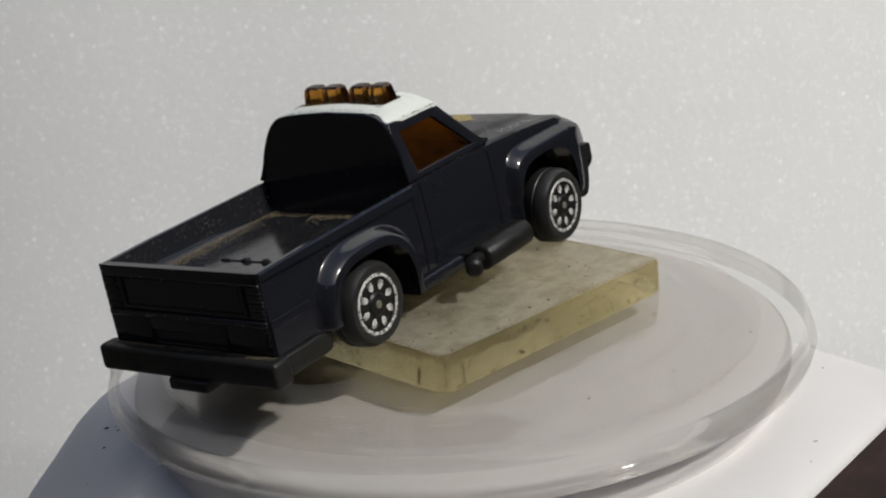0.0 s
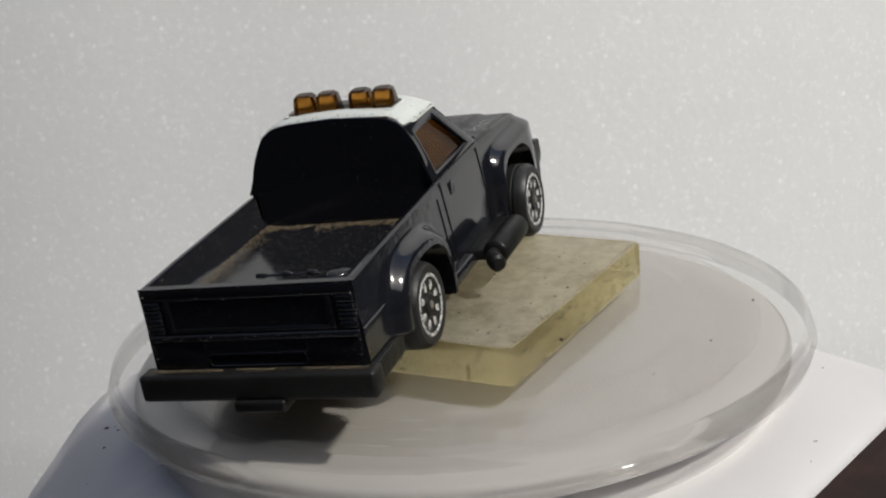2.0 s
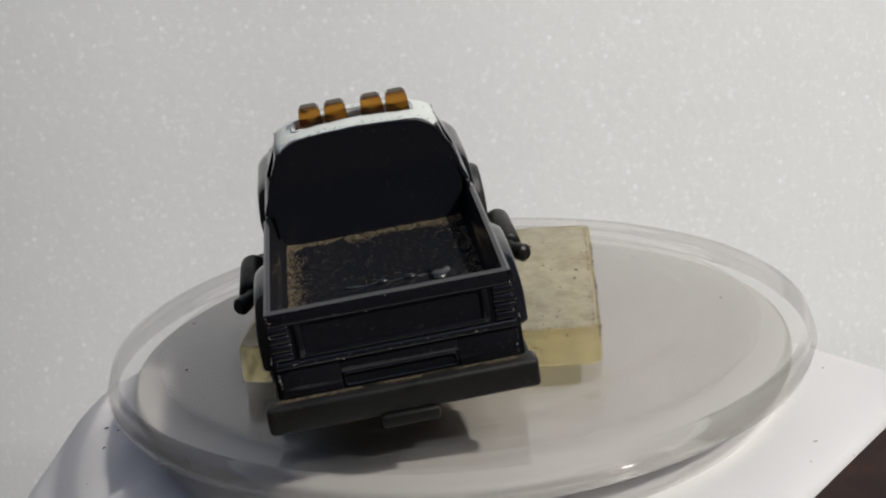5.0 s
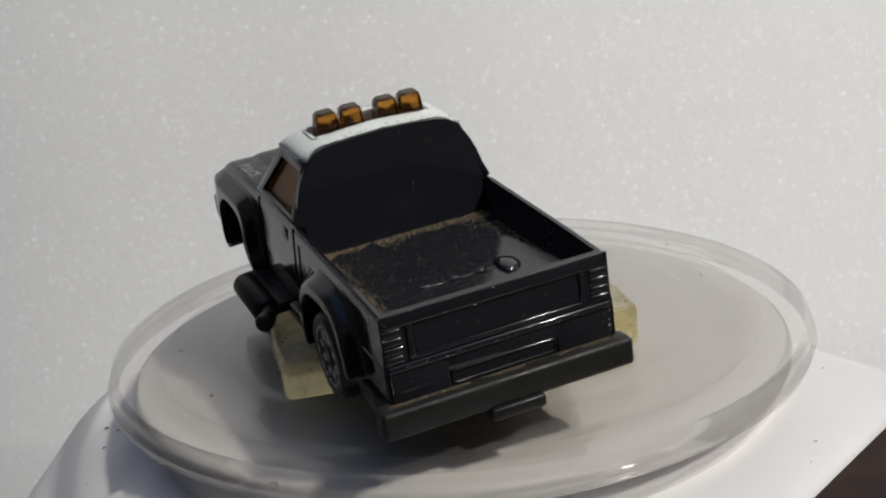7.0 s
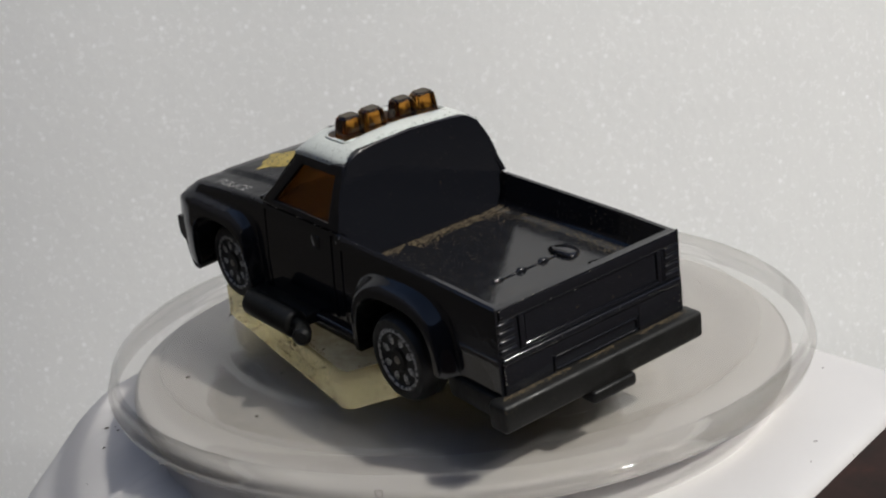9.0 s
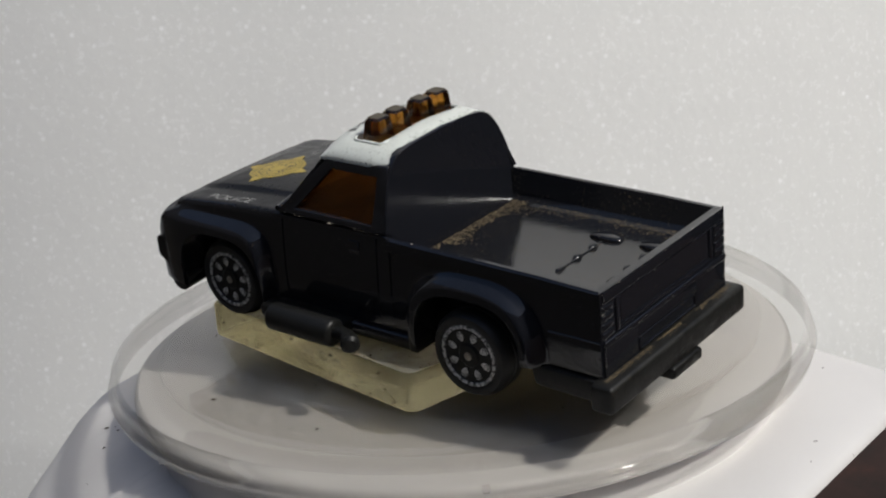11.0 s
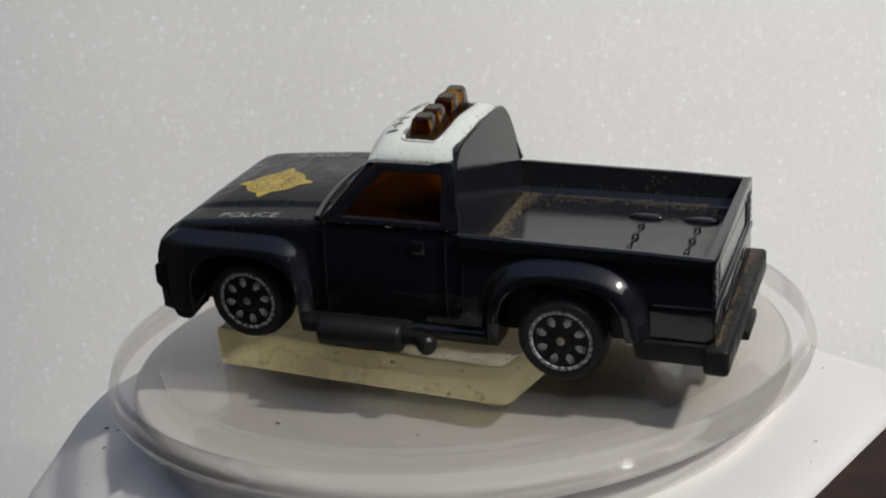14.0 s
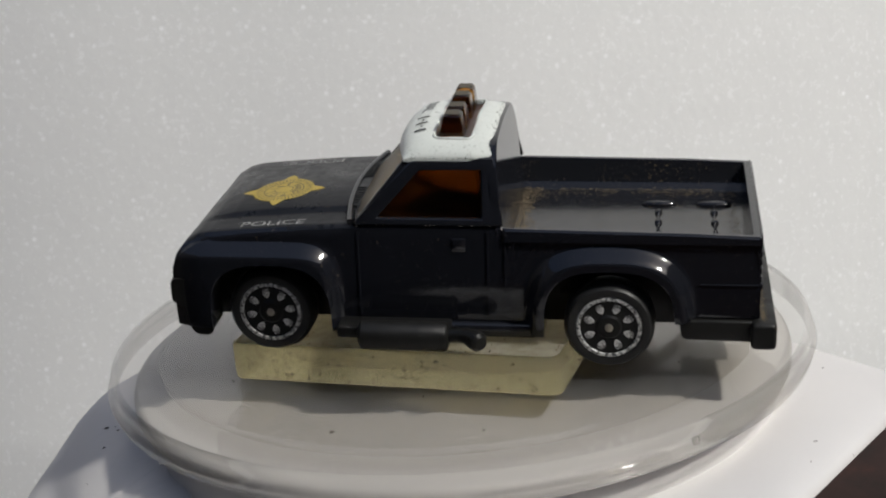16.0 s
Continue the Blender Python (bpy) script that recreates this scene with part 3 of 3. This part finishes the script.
    ob = tagged(new("paint_chips", me), "dark chips in the white roof paint", kind="stuff")
    ob.parent = truck
    bm = bmesh.new()
    ring = [(-2.0 + x, y) for x, y in rounded(-2.35, -7.95, 2.35, 7.95, 0.8, 5)]
    tube(bm, [(x, y, roof_w(x, y) - 0.02) for x, y in ring + ring[:1]], 0.2, 8, cap=False)
    part("slot_lip", bm, WHITE_PAINT, truck, smooth=60)
    # amber light bar in the slot
    bm = bmesh.new()
    box(bm, (-4.3, -7.8, 24.2), (0.3, 7.8, 25.3), 0.1)
    bar = part("light_bar", bm, DARK_AMBER, truck, "dark amber light bar base")
    for v in (5.4, 2.05, -2.7, -6.0):
        bm = bmesh.new()
        rows = []
        for w, hu, hv in ((25.2, 1.5, 1.56), (27.2, 1.25, 1.42), (27.95, 1.12, 1.3), (28.2, 0.85, 1.0)):
            rows.append([(-1.65 + x - (w - 25.2) * 0.05, v + y, w) for x, y in rounded(-hu, -hv, hu, hv, 0.35, 3)])
        vs = grid_faces(bm, rows, close_v=True)
        bm.faces.new(vs[0]), bm.faces.new(vs[-1])
        lamp = part("roof_lamp", bm, AMBER, bar, "amber clear plastic roof lamp")
        bm = bmesh.new()
        slab(bm, [(-1.8 + x, v + y) for x, y in rounded(-0.9, -1.0, 0.9, 1.0, 0.3, 3)], 28.18, 28.26)
        part("lamp_cap", bm, DIRT_CAP, lamp, "dark grimy lamp top")
    # amber insert: seat back and a low tray from seat to dashboard
    bm = bmesh.new()
    box(bm, (-7.0, -9.6, 14.0), (-5.2, 9.6, 22.6), 0.6)
    part("seat", bm, BLACK_PLASTIC, truck)
    bm = bmesh.new()
    box(bm, (-5.1, -11.2, 14.0), (9.0, 11.2, 16.5), 0.5)
    part("dashboard", bm, CAB_INSERT, truck, "dull amber cab insert")


CAB_INSERT = plain("amber_brown_insert", (0.04, 0.026, 0.012), 0.5)
DIRT_CAP = plain("grimy_amber", (0.045, 0.035, 0.02), 0.6)


def build_wheel(truck, u, v, w, sgn, spin):
    """v is the outer face; the axle runs along y."""
    at = Matrix.Translation((u * MM, v * MM, w * MM)) @ pose(0, 0, 0, 0, 0, 0 if sgn > 0 else 180) @ pose(0, 0, 0, 0, spin, 0)
    r = 5.45
    bm = lathe([(0.3, -4.0), (4.3, -4.0), (5.1, -3.85), (r, -3.3), (r, -2.2), (r - 0.12, -2.1), (r - 0.12, -1.9), (r, -1.8), (r - 0.05, -0.9), (r - 0.35, -0.35), (4.9, -0.08), (4.3, 0.0), (4.0, -0.1), (3.9, -0.35), (3.6, -0.4), (0.3, -0.4)], 56, axis="y")
    tyre = part("wheel", bm, RUBBER, truck, "black plastic wheel with white printed spokes", at=at)
    bm = lathe([(3.95, -0.45), (3.9, -0.22), (3.7, -0.1), (3.5, -0.12), (3.4, -0.3), (1.6, -0.35), (1.3, -0.1), (0.0, -0.08)], 48, axis="y")
    part("rim", bm, BLACK_PLASTIC, tyre)
    bm = lathe([(3.92, -0.16), (3.82, -0.06), (3.52, -0.06), (3.44, -0.2)], 56, axis="y")
    part("rim_ring", bm, RIM_PRINT, tyre, "worn white printed ring")
    bm = lathe([(0.52, -0.2), (0.5, 0.02), (0.36, 0.1), (0, 0.12)], 16, axis="y")
    part("hub_cap", bm, HUB, tyre, "dull metal axle end")
    bm = bmesh.new()
    shape = [(0.38 * math.cos(radians(a)) * (1.2 + 0.45 * math.sin(radians(a))), 2.5 + 0.64 * math.sin(radians(a))) for a in range(0, 360, 30)]
    slab(bm, shape, -0.34, -0.24, axis=1)
    me = finish(bm, "spoke_hole", RIM_PRINT, 30)
    for k in range(8):
        ob = new("spoke_hole", me)
        ob.parent = tyre
        ob.matrix_basis = pose(0, 0, 0, 0, 45 * k, 0)


HUB = plain("dull_axle_metal", (0.28, 0.26, 0.22), 0.4, 0.7)


def build_underside(truck):
    bm = bmesh.new()
    box(bm, (-29.0, -9.3, 2.4), (31.0, 9.3, 9.9), 0.4)
    box(bm, (-38.0, -9.6, 3.0), (-28.6, 9.6, 9.9), 0.4)
    box(bm, (9.5, -9.3, 9.7), (30.0, 9.3, 13.2), 0.4)
    part("chassis", bm, BLACK_PLASTIC, truck, "matt black plastic chassis")
    for u in (20.8, -21.1):
        bm = bmesh.new()
        tube(bm, [(u, -14.5 if u < 0 else -16.5, 4.6), (u, 14.5 if u < 0 else 12.5, 4.7)], 0.55)
        part("axle", bm, HUB, truck)
    for sgn in (1, -1):
        bm = bmesh.new()
        box(bm, (-12.3, sgn * 13.0 if sgn > 0 else -14.7, 2.5), (12.2, 14.7 if sgn > 0 else -13.0, 4.3), 0.45, 3)
        part("sill", bm, NAVY, truck)
        bm = bmesh.new()
        box(bm, (-2.0, 13.0 if sgn > 0 else -16.5, 3.0), (12.0, 17.0 if sgn > 0 else -13.0, 4.6), 0.5, 2)
        part("running_board", bm, BLACK_PLASTIC, truck)
        bm = bmesh.new()
        y = sgn * 17.6
        tube(bm, [(9.0, y, 4.0), (8.75, y, 4.0), (8.5, y, 4.0), (-1.6, y, 4.0), (-1.9, y, 4.0), (-2.1, y, 4.0)], [1.1, 1.6, 1.8, 1.8, 1.6, 1.1], 20)
        pipe = part("side_muffler", bm, BLACK_PLASTIC, truck, "black plastic side exhaust muffler")
        bm = bmesh.new()
        tube(bm, [(-1.8, y, 4.1), (-3.0, y, 4.3), (-4.2, y + sgn * 0.3, 4.3), (-5.2, y + sgn * 1.0, 4.2), (-5.9, y + sgn * 1.6, 4.1), (-6.2, y + sgn * 1.9, 4.1)], [0.85, 0.85, 0.95, 1.2, 1.2, 0.8], 16)
        part("tail_pipe", bm, BLACK_PLASTIC, pipe)


def build_ends(truck):
    # rear bumper and tow tab
    bm = bmesh.new()
    box(bm, (-40.6, -15.0, 2.05), (-37.6, 15.5, 5.45), 0.6, 4)
    rear = part("rear_bumper", bm, BUMPER, truck, "scuffed dusty black plastic rear bumper")
    for sgn in (1, -1):
        bm = bmesh.new()
        slab(bm, [(-38.4, 5.3), (-38.4, 2.6), (-30.1, 2.75), (-29.6, 3.0), (-29.2, 5.0), (-29.2, 5.3)], sgn * 9.5, sgn * 14.45, axis=1)
        bmesh.ops.recalc_face_normals(bm, faces=bm.faces)
        bmesh.ops.bevel(bm, geom=bm.edges[:], offset=0.25, segments=3, profile=0.5, affect="EDGES")
        part("side_valance", bm, BUMPER, rear)
    bm = bmesh.new()
    box(bm, (-41.1, -3.4, 0.75), (-36.0, 3.2, 2.3), 0.4, 3)
    part("tow_tab", bm, BLACK_PLASTIC, truck)
    # tailgate: framed panel over a ledge, with a recessed plate below
    bm = bmesh.new()
    grid_faces(bm, [[(-38.3, y, z) for y in (13.7, 11.2, 6.5, 0, -6.5, -11.2, -13.7)] for z in (15.7, 14.3, 10.5, 9.5, 7.4, 5.2)])
    ret = bmesh.ops.extrude_face_region(bm, geom=bm.faces[:])
    for v in ret["geom"]:
        if isinstance(v, bmesh.types.BMVert):
            v.co.x -= 0.18
    gate = part("tailgate", bm, NAVY, truck)
    for name, lo, hi in (("gate_rail", (-13.3, 14.1), (13.3, 15.75)), ("gate_ledge", (-13.5, 9.0), (13.5, 9.85)), ("gate_sill", (-10.4, 9.95), (10.4, 10.6)), ("gate_post", (9.9, 9.95), (10.8, 14.3)), ("gate_post", (-10.8, 9.95), (-9.9, 14.3)),
                         ("gate_panel", (-13.5, 5.2), (-6.5, 9.1)), ("gate_panel", (6.5, 5.2), (13.5, 9.1)), ("gate_panel", (-6.7, 7.3), (6.7, 9.1))):
        bm = bmesh.new()
        box(bm, (-38.9 if name == "gate_ledge" else -38.66, lo[0], lo[1]), (-38.4, hi[0], hi[1]), 0.24 if name != "gate_rail" else 0.26, 3)
        part(name, bm, NAVY, gate)
    for sgn in (1, -1):
        for k in range(4):
            bm = bmesh.new()
            box(bm, (-38.72, sgn * 12.4 - 1.1, 10.0 + k * 1.05), (-38.1, sgn * 12.4 + 1.2, 10.92 + k * 1.05), 0.24, 3)
            part("tail_lamp_rib", bm, NAVY, gate)
    bm = bmesh.new()
    ring = rounded(-6.3, 5.75, 6.3, 7.25, 0.45, 4)
    tube(bm, [(-38.55, y, z) for y, z in ring + ring[:1]], 0.16, 8, cap=False)
    part("plate_recess_lip", bm, NAVY, gate, smooth=60)
    # front bumper with a lower lip
    bm = bmesh.new()
    rows = []
    for u0, w0 in ((31.5, 9.7), (33.5, 9.6), (33.85, 9.4), (34.0, 9.0), (34.05, 7.0), (33.8, 6.5), (33.2, 6.15), (32.6, 5.9), (32.35, 4.4), (31.9, 2.9), (31.5, 2.35), (30.9, 2.1), (29.8, 2.1), (29.2, 2.5), (28.5, 4.4)):
        rows.append([(u0 - 0.0052 * v * v + 0.2, v, w0) for v in (-15.3, -15.0, -12, -8, -4, 0, 4, 8, 12, 14.7, 15.0)])
    vs = grid_faces(bm, rows, close_u=True)
    bm.faces.new([r[0] for r in vs]), bm.faces.new([r[-1] for r in vs])
    part("front_bumper", bm, BLACK_PLASTIC, truck, smooth=40)


def build_trim(truck):
    # door seams, handles and cowl vents
    for sgn in (1, -1):
        bm = bmesh.new()
        for u, lo, hi in ((9.3, 5.0, 15.6), (-6.5, 5.0, 15.8), (-8.6, 4.6, 14.4)):
            rows = [[(u - 0.17, sgn * (side(0, w) - 0.1), w), (u - 0.08, sgn * (side(0, w) + 0.14), w), (u + 0.08, sgn * (side(0, w) + 0.14), w), (u + 0.17, sgn * (side(0, w) - 0.1), w)] for w in np.linspace(lo, hi, 8)]
            grid_faces(bm, rows)
        part("door_seam", bm, NAVY, truck)
        bm = bmesh.new()
        for w in (9.7,):
            rows = [[(u, sgn * (side(u, w) - 0.1), w - 0.2), (u, sgn * (side(u, w) + 0.13), w - 0.07), (u, sgn * (side(u, w) + 0.13), w + 0.07), (u, sgn * (side(u, w) - 0.1), w + 0.2)] for u in np.linspace(-31.6, -38.3, 8)]
            grid_faces(bm, rows)
        part("quarter_crease", bm, NAVY, truck)
        bm = bmesh.new()
        for w0, w1, u0, u1 in ((13.2, 15.0, -3.9, -2.1),):
            y = side(0, 14.0)
            box(bm, (u0, min(sgn * (y - 0.3), sgn * (y + 0.13)), w0), (u1, max(sgn * (y - 0.3), sgn * (y + 0.13)), w1), 0.2)
        part("door_handle", bm, NAVY, truck)
    for v0 in (-9.0, 2.2):
        bm = bmesh.new()
        for k in range(9):
            v = v0 + k * 0.85
            u = 10.9
            box(bm, (u - 0.7, v - 0.18, hood(u, v) - 0.3), (u + 0.7, v + 0.18, hood(u, v) + 0.18), 0.08, 1)
        part("cowl_vent", bm, BLACK_PLASTIC, truck)
    # moulded tools on the bed floor
    for u in (-26.6, -33.6):
        bm = bmesh.new()
        rows = []
        for i in range(28):
            a = 2 * math.pi * i / 28
            deep = 2.2 if i <= 14 else 0.8
            rows.append([(u + 2.3 * math.cos(a) * c, -6.0 - deep * math.sin(a) * c, 12.0 + 0.75 * s) for c, s in ((1.0, 0.0), (0.97, 0.35), (0.85, 0.7), (0.55, 0.93), (0.0, 1.0))])
        grid_faces(bm, rows, close_u=True)
        bmesh.ops.remove_doubles(bm, verts=bm.verts, dist=1e-4)
        tool = part("moulded_tool", bm, BED_DUSTY, truck, smooth=50)
        bm = bmesh.new()
        tube(bm, [(u, -6.2, 12.08), (u, -3.9, 12.08), (u, -3.5, 12.15), (u, -3.1, 12.18), (u, -2.7, 12.15), (u, -2.3, 12.08), (u, -0.5, 12.08), (u, -0.1, 12.15), (u, 0.3, 12.18), (u, 0.7, 12.15), (u, 1.1, 12.08), (u, 3.0, 12.08), (u, 3.4, 12.1), (u, 4.4, 12.1), (u, 4.8, 12.05)], [0.2, 0.2, 0.42, 0.5, 0.42, 0.2, 0.2, 0.42, 0.5, 0.42, 0.2, 0.2, 0.36, 0.36, 0.1], 12)
        part("tool_stem", bm, BED_DUSTY, tool)
    # dust along the edges of the bed
    rng = random.Random(3)
    pl, sz = [], []
    for _ in range(6000):
        e = rng.random()
        d = abs(rng.gauss(0, 0.95))
        if e < 0.42:
            u, v = -8.6 - d * 1.5, rng.uniform(-11.3, 11.3)
        elif e < 0.72:
            u, v = rng.uniform(-36.5, -9), 11.4 - d
        elif e < 0.9:
            u, v = rng.uniform(-36.5, -9), -11.4 + d
        else:
            u, v = -36.6 + d, rng.uniform(-11, 11)
        if noise.noise((u * 0.3, v * 0.3, 5)) > -0.25:
            pl.append((u, v, 12.11 + max(0.0, abs(v) - 9.6) * 0.16)), sz.append(rng.choice([0.025, 0.03, 0.04, 0.055, 0.09]))
    for _ in range(900):
        u, v = rng.uniform(-36.5, -9), 11.0 - 22.0 * rng.random() ** 1.3
        pl.append((u, v, 12.11 + max(0.0, abs(v) - 9.6) * 0.16)), sz.append(rng.choice([0.03, 0.035, 0.045, 0.065]))
    me = grains(rng, pl, sz, "bed_dust")
    me.materials.append(DUST)
    ob = tagged(new("bed_dust", me), "beige dust along the bed edges", kind="stuff")
    ob.parent = truck


    # brown dust settled on the bumper against the tailgate
    pl = [(-38.8 - abs(rng.gauss(0, 0.35)), rng.uniform(-13.8, 14.3), 5.46) for _ in range(1500)]
    pl = [q for q in pl if q[0] > -40.0 and noise.noise((q[1] * 0.35, q[0] * 0.8, 8)) > -0.15]
    me = grains(rng, pl, [rng.choice([0.025, 0.035, 0.05, 0.07]) for _ in pl], "bumper_dust")
    me.materials.append(DUST)
    ob = tagged(new("bumper_dust", me), "brown dust along the bumper top", kind="stuff")
    ob.parent = truck
    # bare metal chips on the edges, some added as glints along the tailgate
    pl, sz = [], []
    for _ in range(260):
        e = rng.random()
        if e < 0.3:
            pl.append((-38.66, rng.choice([-1, 1]) * (13.3 + rng.gauss(0, 0.12)), rng.uniform(5.5, 15.5)))
        elif e < 0.6:
            q = rng.choice([15.7, 14.2, 9.45, 9.45, 9.45])
            pl.append((-38.9 if q == 9.45 else -38.68, rng.uniform(-13, 13), q + rng.gauss(0, 0.12)))
        elif e < 0.8:
            u = rng.uniform(-37, -9)
            pl.append((u, rng.choice([-1, 1]) * 13.3, lerp(SHOULDER, u) - 0.02))
        else:
            pl.append((rng.uniform(-7.5, 9), rng.choice([-1, 1]) * 13.35, 16.55))
        sz.append(rng.choice([0.03, 0.04, 0.05, 0.09]))
    me = grains(rng, pl, sz, "paint_chips")
    me.materials.append(HUB)
    ob = tagged(new("paint_chips", me), "bare metal chips and added glint specks on the edges", kind="stuff")
    ob.parent = truck


def build_prints(truck):
    def text_mesh(text, size, place, mat, name, label):
        cu = bpy.data.curves.new(name, "FONT")
        cu.body, cu.size, cu.align_x, cu.align_y = text, size, "CENTER", "CENTER"
        tmp = new(name, cu)
        me = bpy.data.meshes.new_from_object(tmp.evaluated_get(bpy.context.evaluated_depsgraph_get()))
        bpy.data.objects.remove(tmp)
        bm = bmesh.new()
        bm.from_mesh(me)
        bmesh.ops.subdivide_edges(bm, edges=bm.edges, cuts=1)
        for v in bm.verts:
            v.co = Vector(place(v.co.x, v.co.y))
        return part(name, bm, mat, truck, label, smooth=0)

    # along the hood's sides, read from each side
    text_mesh("POLICE", 2.1, lambda x, y: (20.2 - x * 1.2, 11.7 - y, hood(20.2 - x * 1.2, 11.7 - y) + 0.05), PRINT_WHITE, "hood_lettering", "white worn lettering")
    text_mesh("POLICE", 2.1, lambda x, y: (19.8 + x * 1.15, -11.2 + y, hood(19.8 + x * 1.15, -11.2 + y) + 0.05), PRINT_WHITE, "hood_lettering", "white worn lettering")

    def roof_at(u, v):
        return (roof_u(u, v), v, roof_w(u, v) + 0.06)
    text_mesh("DIAL", 2.3, lambda x, y: roof_at(2.5 - y * 0.9, -3.4 + x), PRINT_BLACK, "roof_lettering", "black lettering")
    bm = bmesh.new()
    for v in (1.4, 3.6, 5.8):
        rows = [[roof_at(u, v + d) for d in (-0.25, 0.25)] for u in (1.7, 2.1, 2.5, 2.9, 3.3)]
        grid_faces(bm, rows)
        if v < 5:
            grid_faces(bm, [[roof_at(u, v + d) for d in (0.8, 1.4)] for u in (2.3, 2.55)])
    part("roof_bars", bm, PRINT_BLACK, truck, "black printed bars")

    # gold badge on the hood: serrated four-pointed star with a dark ring
    def on(u, v, h):
        return (u, v, hood(u, v) + h)
    cu, cv = 21.2, 1.8
    n = 96
    bm = bmesh.new()
    ring = []
    for k in range(n):
        a = 2 * math.pi * k / n
        d = abs((a + math.pi / 4) % (math.pi / 2) - math.pi / 4)
        r = max(3.75 * (1.0 + 0.08 * (k % 2)), 5.5 - 6.6 * d)
        ring.append((cu + r * math.cos(a), cv + r * math.sin(a)))
    inner = [(cu + 0.02 * math.cos(2 * math.pi * k / n), cv + 0.02 * math.sin(2 * math.pi * k / n)) for k in range(n)]
    rows = [[on(x0 + (x1 - x0) * f, y0 + (y1 - y0) * f, 0.05) for (x0, y0), (x1, y1) in zip(inner, ring)] for f in (0.0, 0.3, 0.6, 0.8, 1.0)]
    grid_faces(bm, rows, close_v=True)
    badge = part("badge", bm, GOLD, truck, "gold printed star badge", smooth=0)
    bm = bmesh.new()
    for k in range(44):
        a = 2 * math.pi * k / 44
        p = [(2.85, a - 0.012), (2.85, a + 0.012), (3.65, a + 0.028), (3.65, a - 0.028)]
        bm.faces.new([bm.verts.new(on(cu + q * math.cos(b), cv + q * math.sin(b), 0.065)) for q, b in p])
    part("badge_rays", bm, PRINT_BLACK, badge, smooth=0)
    for r0, r1 in ((2.66, 2.5), (1.28, 1.14)):
        bm = bmesh.new()
        rows = [[on(cu + r * math.cos(2 * math.pi * k / 40), cv + r * math.sin(2 * math.pi * k / 40), 0.065) for k in range(40)] for r in (r0, r1 if r1 else 0.01)]
        grid_faces(bm, rows, close_v=True)
        part("badge_ring", bm, PRINT_BLACK, badge, smooth=0)
    for k, ch in enumerate("POLICE"):
        a = radians(-100 + 40 * k)
        o = text_mesh(ch, 1.4, lambda x, y: on(cu + 1.86 * math.cos(a) * 1.0 + y * math.cos(a) - x * math.sin(a) * -1 * -1, cv - 1.86 * math.sin(a) - y * math.sin(a) - x * math.cos(a), 0.065), PRINT_BLACK, "badge_letter", "")
        o.parent = badge
    bm = bmesh.new()
    for a in (135, 152, 169, 186, 203, 220):
        p = [(1.5, -0.09), (1.5, 0.09), (2.3, 0.07), (2.3, -0.07)]
        bm.faces.new([bm.verts.new(on(cu + q * math.cos(radians(a) + b), cv - q * math.sin(radians(a) + b), 0.065)) for q, b in p])
    part("badge_bars", bm, PRINT_BLACK, badge, smooth=0)


def build_truck():
    truck = thing("toy_pickup_truck", "dark navy diecast toy police pickup with white roof", "toy truck")
    build_body(truck)
    build_cab(truck)
    build_underside(truck)
    build_ends(truck)
    build_wheel(truck, 21.0, 13.6, 4.72, 1, 10)
    build_wheel(truck, -21.0, 15.5, 4.6, 1, 25)
    build_wheel(truck, 20.6, -17.2, 3.7, -1, 5)
    build_wheel(truck, -21.2, -15.3, 5.1, -1, 15)
    build_trim(truck)
    build_prints(truck)
    return truck


plate, block, truck = build_plate(), build_block(), build_truck()


def motions():
    times = [0.5 * k for k in range(33)]
    for ob, at in ((plate, Matrix.Identity(4)), (block, BLOCK_AT), (truck, TRUCK_AT)):
        walk(ob, [(t, pose(0, 0, 0, 0, 0, turn(t)) @ at) for t in times])


motions()
